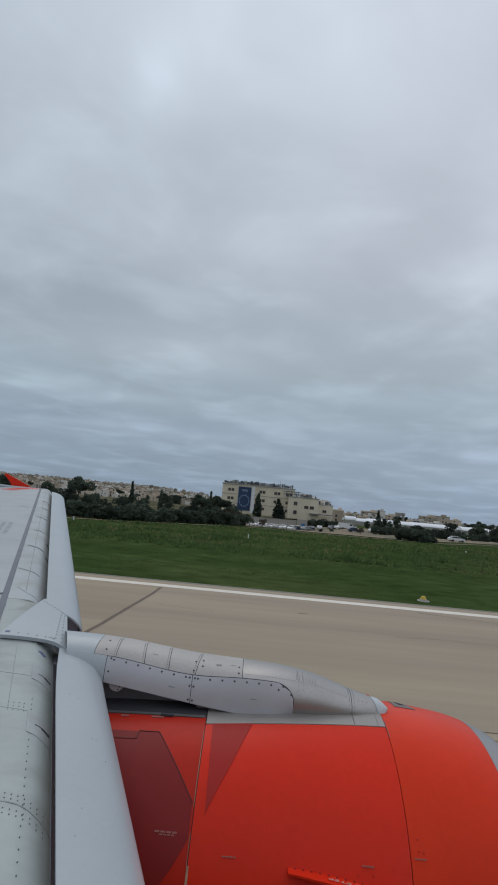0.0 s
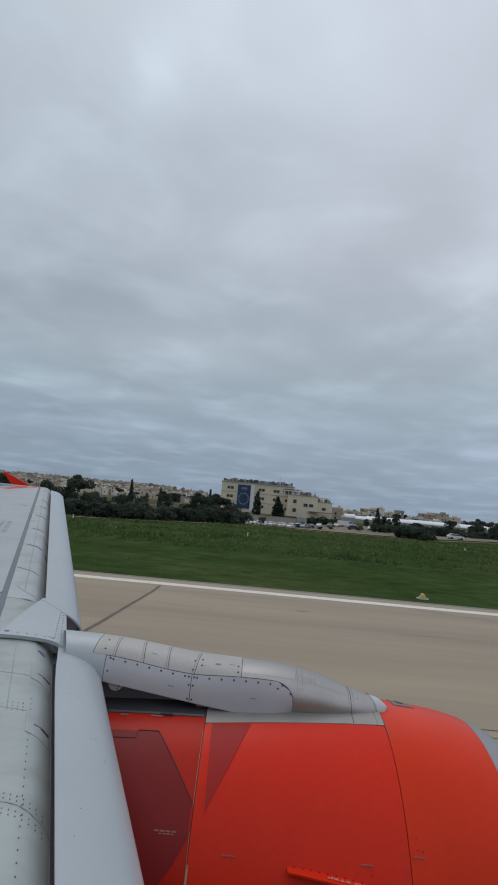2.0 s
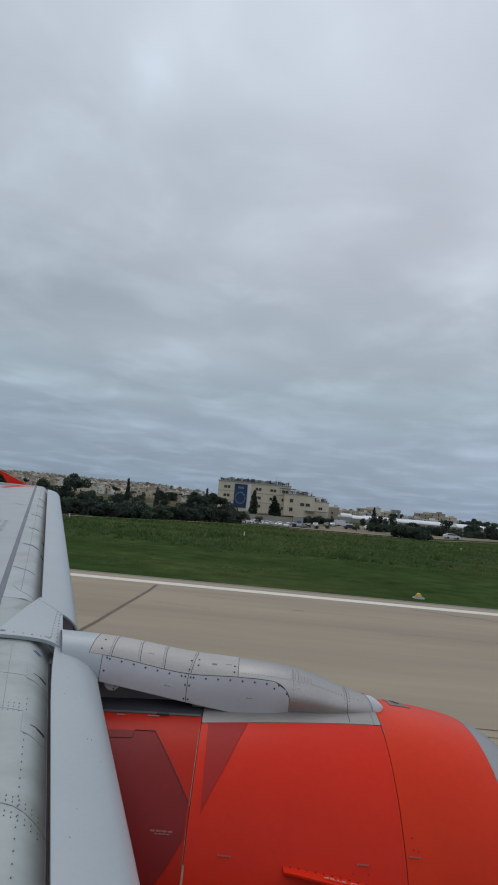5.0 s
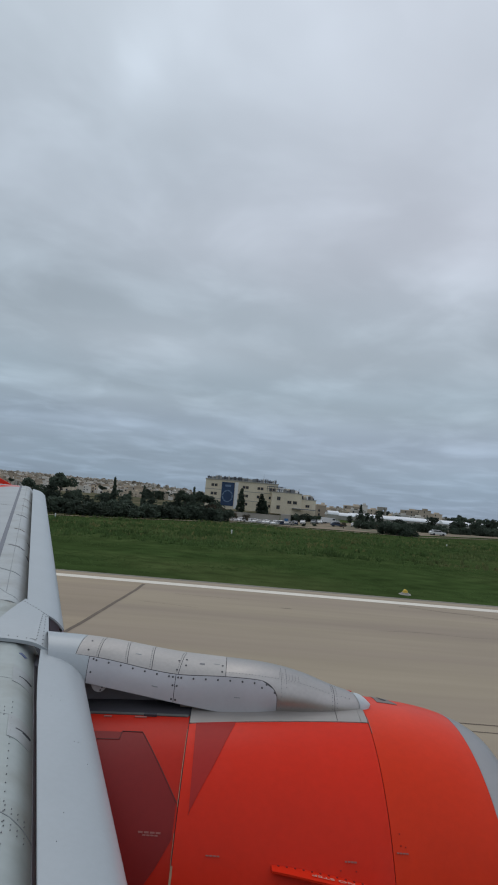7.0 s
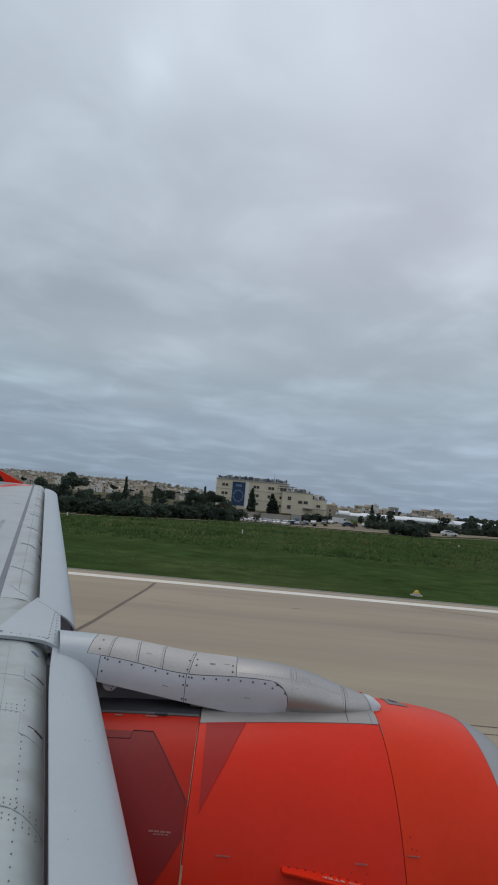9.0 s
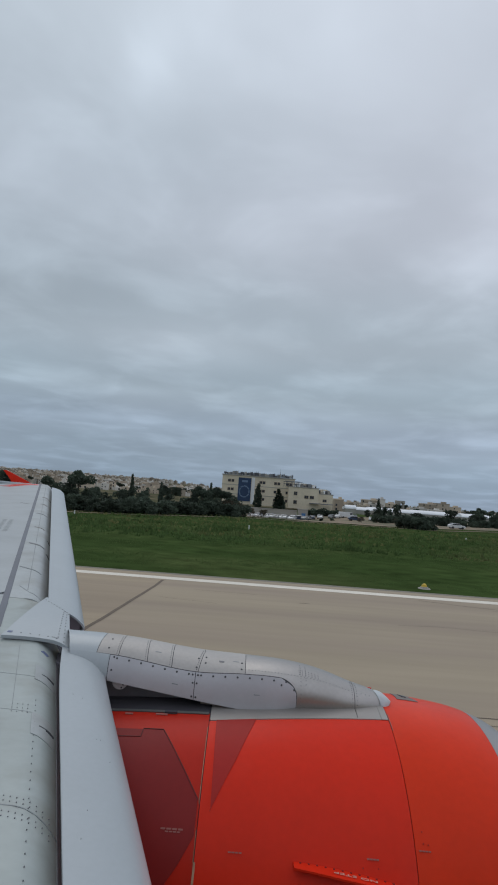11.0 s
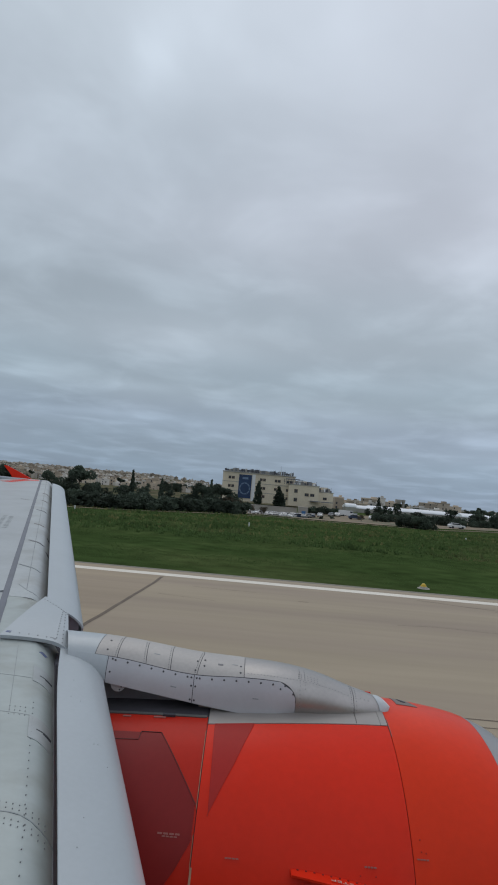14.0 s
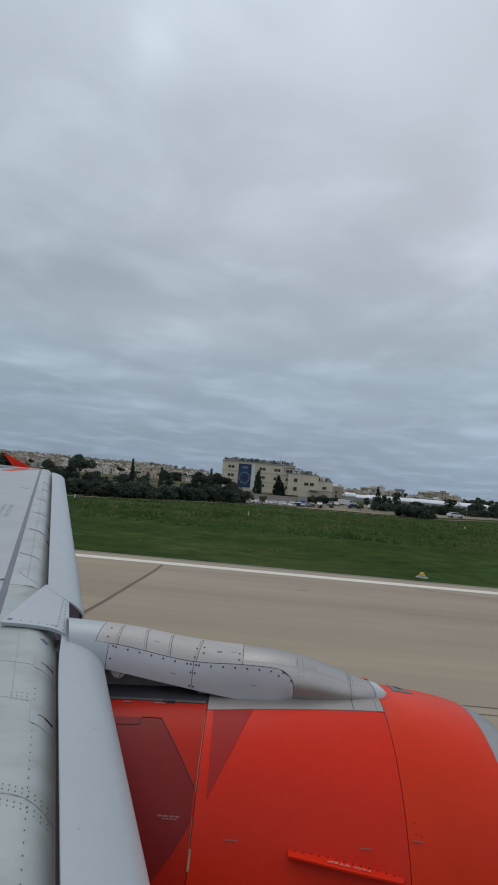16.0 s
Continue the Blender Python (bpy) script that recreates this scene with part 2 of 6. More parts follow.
M = dict(
    wing=material("wing_paint", (0.378, 0.402, 0.415), 0.42, vary=0.07, scale=1.2, grain=0.03, grain_scale=30, second=(0.350, 0.372, 0.382), second_scale=2.0),
    worn=material("worn_leading_edge", (0.385, 0.41, 0.415), 0.42, vary=0.12, scale=2.5, grain=0.05, grain_scale=25, second=(0.31, 0.315, 0.305), second_scale=2.2, second_at=(0.5, 0.75)),
    worn2=material("worn_inner_leading_edge", (0.372, 0.412, 0.402), 0.42, vary=0.09, scale=1.6, grain=0.04, grain_scale=25, second=(0.285, 0.295, 0.272), second_scale=3.4, second_at=(0.50, 0.74), stretch=(0.6, 1, 1)),
    slat=material("slat_paint", (0.402, 0.438, 0.462), 0.36, vary=0.04, scale=2.0, grain=0.02, grain_scale=40, coat=0.2),
    sealant=material("dark_sealant", (0.048, 0.049, 0.06), 0.7, vary=0.2),
    cavity=material("dark_cavity", (0.21, 0.20, 0.225), 0.7, vary=0.2),
    recess=material("grimy_recess_paint", (0.045, 0.042, 0.05), 0.85, vary=0.2, scale=4.0),
    rail=material("dull_rail_metal", (0.115, 0.115, 0.11), 0.55, metal=0.2, vary=0.2, scale=6.0),
    worn_edge=material("worn_tan_edge", (0.42, 0.25, 0.16), 0.6, vary=0.4, scale=14.0),
    lead=material("grey_sealant", (0.20, 0.168, 0.152), 0.6, vary=0.15),
    blue_mark=material("blue_stencil", (0.10, 0.125, 0.24), 0.5, vary=0.2, scale=20),
    seam=material("blue_grey_sealant", (0.135, 0.145, 0.175), 0.6, vary=0.12),
    orange=material("orange_gloss_paint", (0.72, 0.027, 0.008), 0.34, vary=0.07, scale=1.2, second=(0.76, 0.046, 0.026), second_scale=0.9, second_at=(0.46, 0.72), grain=0.03, grain_scale=25, coat=0.02, alpha_spec=0.15),
    orange2=material("sunned_orange_paint", (0.73, 0.036, 0.006), 0.36, vary=0.07, scale=1.4, second=(0.78, 0.056, 0.020), second_scale=1.1, second_at=(0.48, 0.74), grain=0.03, grain_scale=25, coat=0.02, alpha_spec=0.15),
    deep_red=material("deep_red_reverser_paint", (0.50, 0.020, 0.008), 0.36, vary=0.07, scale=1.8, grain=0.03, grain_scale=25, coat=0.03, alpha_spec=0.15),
    maroon=material("faded_red_paint", (0.235, 0.014, 0.013), 0.42, vary=0.08, scale=2.0, grain=0.03, grain_scale=25, alpha_spec=0.22),
    silver=material("silver_paint", (0.43, 0.405, 0.385), 0.50, metal=0.15, vary=0.08, scale=3.0, grain=0.05, grain_scale=50),
    white_tip=material("white_tip_paint", (0.52, 0.55, 0.57), 0.4, vary=0.05, scale=4.0),
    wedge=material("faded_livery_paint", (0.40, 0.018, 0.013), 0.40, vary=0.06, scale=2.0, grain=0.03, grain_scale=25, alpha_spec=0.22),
    bare=material("bare_metal", (0.43, 0.405, 0.388), 0.40, metal=0.9, vary=0.08, scale=3.0, grain=0.05, grain_scale=50),
    pylon=material("pylon_paint", (0.47, 0.465, 0.49), 0.36, vary=0.06, scale=3.0, grain=0.02, grain_scale=40, coat=0.2),
    lip=material("brushed_lip_metal", (0.36, 0.35, 0.35), 0.42, metal=0.5, vary=0.06, scale=4.0),
    bolt2=material("painted_bolt", (0.24, 0.25, 0.255), 0.5, vary=0),
    stencil=material("faded_stencil", (0.27, 0.29, 0.30), 0.6, vary=0.2, scale=8),
    flange=material("dull_flange_metal", (0.34, 0.315, 0.295), 0.42, metal=0.45, vary=0.08, scale=4.0),
    joint_red=material("dark_red_joint", (0.085, 0.012, 0.010), 0.6, vary=0.1),
    bolt=material("bolt_metal", (0.085, 0.085, 0.09), 0.5, metal=0.3, vary=0),
    white=material("white_paint", (0.78, 0.78, 0.77), 0.5, vary=0.06, scale=2.0),
    letters=material("faded_white_letters", (0.62, 0.36, 0.30), 0.6, vary=0.15, scale=30),
    mark=material("pale_marking", (0.36, 0.125, 0.105), 0.5, vary=0.05),
    dim=material("dark_marking", (0.17, 0.17, 0.18), 0.5, vary=0.05),
    fuselage=material("fuselage_paint", (0.75, 0.75, 0.75), 0.3, vary=0.03, coat=0.4),
    rubber=material("tyre_rubber", (0.025, 0.025, 0.026), 0.8, vary=0.2),
    runway=material("runway_surface", (0.356, 0.290, 0.209), 0.95, vary=0.06, scale=0.25, grain=0.06, grain_scale=1.6, stretch=(0.09, 1, 1),
                    second=(0.318, 0.254, 0.193), second_scale=0.35, second_at=(0.42, 0.66)),
    runway_old=material("older_runway_surface", (0.350, 0.278, 0.196), 0.95, vary=0.08, scale=0.25, grain=0.07, grain_scale=1.6, stretch=(0.10, 1, 1),
                        second=(0.312, 0.246, 0.180), second_scale=0.3, second_at=(0.40, 0.62)),
    shoulder=material("runway_shoulder", (0.20, 0.18, 0.145), 0.9, vary=0.12, scale=0.3, grain=0.1, grain_scale=2.5, stretch=(0.15, 1, 1)),
    line=material("worn_line_paint", (0.75, 0.69, 0.595), 0.8, vary=0.08, scale=0.5, grain=0.08, grain_scale=6, stretch=(0.2, 1, 1)),
    joint=material("tar_joint", (0.135, 0.10, 0.072), 0.8, vary=0.2),
    grass=material("grass_ground", (0.046, 0.074, 0.024), 0.95, vary=0.25, scale=0.10, grain=0.3, grain_scale=0.7, stretch=(0.8, 1, 1),
                   second=(0.072, 0.088, 0.034), second_scale=0.05, second_at=(0.46, 0.68), alpha_spec=0.0),
    blade=material("grass_blades", (0.100, 0.158, 0.055), 0.8, vary=0.30, scale=0.12, grain=0.3, grain_scale=0.8, second=(0.19, 0.18, 0.085),
                   second_scale=0.06, second_at=(0.52, 0.72), alpha_spec=0.1, thin=0.5),
    dry_blade=material("dry_grass_blades", (0.20, 0.205, 0.085), 0.8, vary=0.35, scale=0.2, alpha_spec=0.1, thin=0.5),
    dirt=material("dry_dirt", (0.235, 0.175, 0.115), 0.95, vary=0.2, scale=0.15, grain=0.15, grain_scale=1.5, second=(0.10, 0.10, 0.05), second_scale=0.06),
    leaf=material("dark_leaves", (0.074, 0.096, 0.070), 0.75, vary=0.4, scale=0.5, per_object=0.25, alpha_spec=0.2, thin=0.35),
    leaf_dry=material("brown_leaves", (0.105, 0.088, 0.062), 0.8, vary=0.35, scale=0.5, per_object=0.2, alpha_spec=0.2),
    bark=material("bark", (0.07, 0.055, 0.04), 0.9, vary=0.25),
    stone=material("limestone_wall", (0.72, 0.63, 0.48), 0.85, vary=0.10, scale=0.15, grain=0.06, grain_scale=1.0),
    house=material("town_house_wall", (0.50, 0.42, 0.325), 0.85, vary=0.10, scale=0.1, per_object=0.30),
    far_house=None,
    housew=material("pale_house_wall", (0.60, 0.57, 0.52), 0.85, vary=0.10, scale=0.1, per_object=0.22),
    scrub=material("scrub_hillside", (0.10, 0.10, 0.06), 0.95, vary=0.3, scale=0.03, grain=0.3, grain_scale=0.15, second=(0.16, 0.135, 0.09), second_scale=0.015, alpha_spec=0.0),
    glass=material("dark_window", (0.045, 0.048, 0.055), 0.15, vary=0.1),
    frame=material("window_frame", (0.30, 0.22, 0.14), 0.6, vary=0.1),
    roofplant=material("roof_equipment", (0.19, 0.20, 0.21), 0.6, vary=0.25, scale=1.0),
    banner=material("blue_banner", (0.022, 0.050, 0.115), 0.6, vary=0.25, scale=0.25),
    bannerl=material("pale_banner_shape", (0.15, 0.22, 0.33), 0.6, vary=0.2, scale=0.4),
    sheet=material("white_sheeting", (0.80, 0.81, 0.82), 0.5, vary=0.05, scale=0.2),
    concrete=material("pale_concrete", (0.36, 0.34, 0.30), 0.85, vary=0.12, scale=0.2),
    car_white=material("white_car_paint", (0.72, 0.72, 0.72), 0.3, vary=0, coat=0.5),
    car_grey=material("grey_car_paint", (0.22, 0.23, 0.24), 0.3, vary=0, coat=0.5),
    car_dark=material("dark_blue_car_paint", (0.03, 0.05, 0.10), 0.3, vary=0, coat=0.5),
    blue=material("blue_sheet", (0.05, 0.16, 0.36), 0.6, vary=0.1),
    yellow=material("yellow_paint", (0.62, 0.42, 0.05), 0.5, vary=0.1),
    red=material("red_sign_face", (0.50, 0.02, 0.02), 0.5, vary=0.05),
    steel=material("dark_steel", (0.10, 0.10, 0.11), 0.5, metal=0.4, vary=0.1),
)

# the far houses differ one from the next
fh = material("far_house_wall", (0.36, 0.325, 0.28), 0.9, vary=0.15, scale=0.05)
fn, fl = fh.node_tree.nodes, fh.node_tree.links
fgeo = fn.new("ShaderNodeNewGeometry")
framp = fn.new("ShaderNodeValToRGB")
framp.color_ramp.elements.new(0.5)
for e, c in zip(framp.color_ramp.elements, ((0.20, 0.165, 0.125, 1), (0.41, 0.35, 0.27, 1), (0.74, 0.705, 0.655, 1))):
    e.color = c
fl.new(fgeo.outputs["Random Per Island"], framp.inputs[0])
fl.new(framp.outputs["Color"], fn["Principled BSDF"].inputs["Base Color"])
M["far_house"] = fh


# ---------------------------------------------------------------- mesh helpers
def mesh_of(name, verts, faces, mat, smooth=False):
    me = bpy.data.meshes.new(name)
    me.from_pydata([tuple(v) for v in verts], [], faces)
    me.update()
    if mat:
        me.materials.append(mat)
    if smooth:
        me.polygons.foreach_set("use_smooth", [True] * len(me.polygons))
    return me


def fix(me):
    bm = bmesh.new()
    bm.from_mesh(me)
    bmesh.ops.recalc_face_normals(bm, faces=bm.faces)
    bm.to_mesh(me)
    bm.free()
    return me


def put(name, me, parent=None, label="", category="", group="", kind="", m=None):
    ob = new(name, me)
    if parent is not None:
        ob.parent = parent
    if m is not None:
        ob.matrix_basis = m
    return tagged(ob, label, category, group, kind)


def thing(name, label, category, at=(0, 0, 0), turn=0, group=""):
    ob = new(name)
    ob.matrix_basis = pose(*at, 0, 0, turn)
    ob.empty_display_size = 0.2
    return tagged(ob, label, category, group)


def patch(f, us, vs, thick):
    """A curved plate: f(u, v) gives its outer face; the inner face lies thick metres behind it."""
    nu, nv = len(us), len(vs)
    P = np.array([[f(u, v) for v in vs] for u in us], float)
    du, dv = np.gradient(P, axis=0), np.gradient(P, axis=1)
    nrm = np.cross(du, dv)
    nrm /= np.linalg.norm(nrm, axis=2, keepdims=True) + 1e-12
    Q = P - nrm * thick
    verts = [*P.reshape(-1, 3), *Q.reshape(-1, 3)]
    i = lambda a, b, s=0: s * nu * nv + a * nv + b
    faces = []
    for a in range(nu - 1):
        for b in range(nv - 1):
            faces.append((i(a, b), i(a + 1, b), i(a + 1, b + 1), i(a, b + 1)))
            faces.append((i(a, b, 1), i(a, b + 1, 1), i(a + 1, b + 1, 1), i(a + 1, b, 1)))
    for a in range(nu - 1):
        faces.append((i(a, 0), i(a, 0, 1), i(a + 1, 0, 1), i(a + 1, 0)))
        faces.append((i(a, nv - 1), i(a + 1, nv - 1), i(a + 1, nv - 1, 1), i(a, nv - 1, 1)))
    for b in range(nv - 1):
        faces.append((i(0, b), i(0, b + 1), i(0, b + 1, 1), i(0, b, 1)))
        faces.append((i(nu - 1, b), i(nu - 1, b, 1), i(nu - 1, b + 1, 1), i(nu - 1, b + 1)))
    return verts, faces


def plate(name, f, us, vs, thick, mat, parent, label="", kind="", smooth=True):
    verts, faces = patch(f, us, vs, thick)
    me = mesh_of(name, verts, faces, mat)
    nf = 2 * (len(us) - 1) * (len(vs) - 1)
    if smooth:
        me.polygons.foreach_set("use_smooth", [k < nf for k in range(len(me.polygons))])
        rim = {tuple(sorted(e)) for p in list(me.polygons)[nf:] for e in p.edge_keys}
        for e in me.edges:
            e.use_edge_sharp = tuple(sorted(e.vertices)) in rim
    return put(name, me, parent, label, kind=kind)


def box(sx, sy, sz, at=(0, 0, 0), bevel=0.0):
    """A box with its base centre at the given place, its edges chamfered."""
    bm = bmesh.new()
    bmesh.ops.create_cube(bm, size=1, matrix=Matrix.Translation((at[0], at[1], at[2] + sz / 2)) @ Matrix.Diagonal((sx, sy, sz, 1)))
    if bevel:
        bmesh.ops.bevel(bm, geom=list(bm.edges), offset=bevel, segments=2, affect="EDGES", profile=0.6)
    return bm


def tube(r0, r1, h, seg=12, m=None):
    bm = bmesh.new()
    bmesh.ops.create_cone(bm, cap_ends=True, segments=seg, radius1=r0, radius2=r1, depth=h,
                          matrix=(m or Matrix()) @ Matrix.Translation((0, 0, h / 2)))
    return bm


def join(*parts):
    out = bmesh.new()
    for p in parts:
        me = bpy.data.meshes.new("tmp")
        p.to_mesh(me)
        out.from_mesh(me)
        p.free()
        bpy.data.meshes.remove(me)
    return out


def part(name, bm, mat, parent=None, label="", smooth=False, **tags):
    me = bpy.data.meshes.new(name)
    bm.to_mesh(me)
    bm.free()
    me.materials.append(mat)
    if smooth:
        me.polygons.foreach_set("use_smooth", [True] * len(me.polygons))
    return put(name, me, parent, label, **tags)


def spline(xs, ys):
    """A smooth curve through a few stations."""
    xs, ys = np.array(xs, float), np.array(ys, float)
    t = np.gradient(ys, xs)

    def f(x):
        k = int(np.clip(np.searchsorted(xs, x) - 1, 0, len(xs) - 2))
        h = xs[k + 1] - xs[k]
        s = min(max((x - xs[k]) / h, 0.0), 1.0)
        return ((1 + 2 * s) * (1 - s) ** 2 * ys[k] + s * (1 - s) ** 2 * h * t[k] + s * s * (3 - 2 * s) * ys[k + 1] + s * s * (s - 1) * h * t[k + 1])
    return f


def lin(a, b, n):
    return [a + (b - a) * k / (n - 1) for k in range(n)]


def ribbon(name, f, path, width, mat, parent, lift=0.003, label=""):
    """A thin strip of sealant that follows a surface f(u, v) along a path of (u, v)."""
    pts = []
    for (u0, v0), (u1, v1) in zip(path, path[1:]):
        for k in range(8):
            pts.append((u0 + (u1 - u0) * k / 8, v0 + (v1 - v0) * k / 8))
    pts.append(path[-1])
    verts, faces = [], []
    e = 1e-3
    for k, (u, v) in enumerate(pts):
        p = Vector(f(u, v))
        n = (Vector(f(u + e, v)) - p).cross(Vector(f(u, v + e)) - p).normalized()
        q0, q1 = pts[max(k - 1, 0)], pts[min(k + 1, len(pts) - 1)]
        d = (Vector(f(*q1)) - Vector(f(*q0))).normalized()
        s = n.cross(d) * width / 2
        verts += [p + n * lift - s, p + n * lift + s, p - n * 0.004 + s, p - n * 0.004 - s]
        if k:
            a, b = 4 * (k - 1), 4 * k
            faces += [(a + j, a + (j + 1) % 4, b + (j + 1) % 4, b + j) for j in range(4)]
    return put(name, fix(mesh_of(name, verts, faces, mat)), parent, label)


def rivets(name, f, spots, r, mat, parent, lift=0.002):
    """Bolt heads, too small to pick apart, set on a surface f(u, v)."""
    verts, faces, e = [], [], 1e-3
    for u, v in spots:
        p = Vector(f(u, v))
        n = (Vector(f(u + e, v)) - p).cross(Vector(f(u, v + e)) - p).normalized()
        a = n.orthogonal().normalized()
        b = n.cross(a)
        k0 = len(verts)
        for h, rr in ((-0.003, r), (lift, r), (lift + 0.0015, r * 0.7)):
            for k in range(8):
                w = k * math.pi / 4
                verts.append(p + n * h + (a * math.cos(w) + b * math.sin(w)) * rr)
        for s in (0, 8):
            faces += [(k0 + s + k, k0 + s + (k + 1) % 8, k0 + s + 8 + (k + 1) % 8, k0 + s + 8 + k) for k in range(8)]
        faces.append(tuple(k0 + 16 + k for k in range(8)))
    return put(name, mesh_of(name, verts, faces, mat), parent, kind="stuff")


# ---------------------------------------------------------------- the airliner: wing, slats, pylon, engine, fuselage
plane = thing("airliner", "white and orange airliner standing on the runway, slats extended", "airliner")


def wing_z(y):
    return 3.05 + 0.085 * y


def slot_x(y):
    return -1.231 - 0.3592 * (y - 3.933) if y < 4.45 else -1.697 - 0.3607 * (y - 5.008)


def seam_x(y):
    return -2.149 - 0.3558 * (y - 5.244)


def tail_x(y):
    return -6.3 + 0.09 * y if y < 5 else -5.85 - 0.155 * (y - 5)


NOSE = 0.16


def wing_nose(s, y):
    """The fixed leading edge: flat behind, rolling down under the slat in front. s: 0 at the rear, 1 at the front."""
    rear = max(seam_x(y) + 0.028, slot_x(y) - 0.75) if y > 4.9 else slot_x(y) - 1.0
    front = slot_x(y) + 0.07
    x = rear + (front - rear) * s
    k = max(0.0, (x - (front - 0.25)) / 0.25)
    return (x, y, wing_z(y) - 0.22 * k ** 2.2)


def wing_skin(s, y):
    front = seam_x(y) - 0.028 if y > 4.9 else slot_x(y) - 1.01
    x = tail_x(y) + (front - tail_x(y)) * s
    return (x, y, wing_z(y) + 0.001 - 0.16 * (1 - s) ** 2)


def wing_core(s, y):
    x = tail_x(y) + 0.02 + (slot_x(y) - 0.32 - tail_x(y)) * s
    return (x, y, wing_z(y) - 0.012 - 0.17 * (1 - s) ** 2)


spanwise = lin(0.3, 15.3, 26)
plate("wing_core", wing_core, lin(0, 1, 6), spanwise, 0.24, M["wing"], plane, "grey underside of the wing")
ribbon("wing_seam", lambda u, y: (seam_x(y) + u, y, wing_z(y) - 0.012), [(0.0, 4.2), (0.0, 15.25)], 0.052, M["seam"], plane, lift=0.015, label="dark grey sealed seam along the wing")
plate("wing_skin", wing_skin, lin(0, 1, 8), spanwise, 0.010, M["wing"], plane, "light grey painted upper wing skin")
outer = lin(4.95, 15.3, 24)
plate("leading_edge_panel", wing_nose, [0, .2, .4, .5, .6, .68, .75, .8, .84, .88, .92, .96, 1.0], outer, 0.010, M["worn"], plane, "worn pale fixed leading edge")
plate("leading_edge_panel", wing_nose, [0, .3, .6, .75, .8, .84, .88, .91, .94, .97, 1.0], lin(0.3, 4.94, 14), 0.010, M["worn2"], plane, "light grey fixed leading edge")


def slat_shape(slot, nose, chord_drop):
    def f(s, y):
        x0, x1 = slot(y), nose(y)
        c = x1 - x0
        z = wing_z(y) + 0.012
        if s <= 1:
            return (x0 + c * s, y, z - 0.045 * s - (chord_drop - 0.045) * s ** 4)
        a = (s - 1) * math.pi                       # the rounded nose, turning under
        return (x1 - 0.035 * (1 - math.cos(a)), y, z - chord_drop - 0.04 * math.sin(a) - 0.06 * (s - 1))
    return f


def nose_in(y):
    return -0.899 - 0.3705 * (y - 3.886)


def nose_out(y):
    return -1.413 - 0.3597 * (y - 5.095)


SLAT_S = [0, .15, .3, .45, .6, .7, .78, .85, .9, .94, .97, 1.0, 1.1, 1.25, 1.4, 1.55, 1.7, 1.85, 2.0]


def slat_end(shape, y_end, cut):
    """The outboard end of a slat, its front corner drawn in on a curve."""
    def f(s, y):
        k = max(0.0, (y - (y_end - cut)) / cut)
        p = shape(min(s, 2), y)
        x0 = shape(0, y)[0]
        q = 1 - 0.55 * k ** 2.6
        return (x0 + (p[0] - x0) * q, p[1], p[2] - (0.02 * k * k))
    return f


slat_in = slat_shape(slot_x, nose_in, 0.132)


def slat_in_end(s, y):
    # the outboard end runs square to the hinge line, so the front corner lies further inboard
    p = slat_in(s, y)
    k = max(0.0, (y - 0.6) / 3.4)
    e = max(0.0, (y - 3.0) / 0.93) ** 3
    return (p[0], y - k * 0.008 * min(s, 1) + e * (0.105 - 0.075 * min(s, 1)), p[2])


inner = plate("slat", slat_in_end, SLAT_S, lin(0.45, 3.80, 16) + [3.86, 3.90, 3.93], 0.014, M["slat"], plane, "smooth white inboard slat, drooped")
ribbon("end_seal", slat_in_end, [(0.30, 3.926), (0.7, 3.926), (1.0, 3.926), (1.3, 3.926)], 0.007, M["sealant"], inner, lift=0.001)
chips = random.Random(12)
rivets("stone_chips", slat_in, [(chips.uniform(0.2, 0.95), chips.uniform(1.2, 3.7)) for _ in range(9)], 0.0014, M["stencil"], inner)
slat_out = slat_shape(slot_x, nose_out, 0.132)
tip_end = slat_end(slat_out, 14.75, 0.30)


def outer_shape(s, y):
    # the inboard end is cut back on a slant behind the gusset
    return tip_end(s, y + 0.24 * (1 - min(s, 1)) ** 3.5 * max(0.0, 1 - (y - 4.69) / 1.6))


outer_slat = plate("slat", outer_shape, SLAT_S, lin(4.69, 14.45, 32) + [14.52, 14.58, 14.64, 14.69, 14.75], 0.014, M["slat"], plane,
                   "smooth white outboard slat, drooped")
# inside of the slats and the slot behind them
plate("slot_lining", lambda s, y: (slot_x(y) + 0.005 + 0.15 * s, y, wing_z(y) - 0.17 - 0.05 * s), lin(0, 1, 4), lin(0.45, 14.6, 24), 0.02, M["sealant"], plane, "dark slot between wing and slat")
def end_rib(s, v):
    y = 4.73 + 0.23 * (1 - s) ** 3.5
    return (slot_x(y) + 0.03 + (nose_out(y) - slot_x(y) - 0.06) * s, y, wing_z(y) - 0.02 - 0.16 * v - 0.085 * s ** 4 * (1 - v))


plate("slat_end_rib", end_rib, lin(0, 1, 12), lin(0, 1, 4), 0.02, M["cavity"], outer_slat, "dark curved end rib")
# dark strips on the wing nose, painted in for the shade of the gap
for y0, y1, s0, s1 in ((4.95, 14.9, 0.880, 0.945), (0.4, 3.92, 0.930, 0.957)):
    plate("slot_seal", lambda s, y: (lambda p: (p[0], p[1], p[2] + 0.003))(wing_nose(s, y)), lin(s0, s1, 4), lin(y0, y1, 24), 0.004, M["cavity"], plane, "dark strip standing in for shade along the slot")
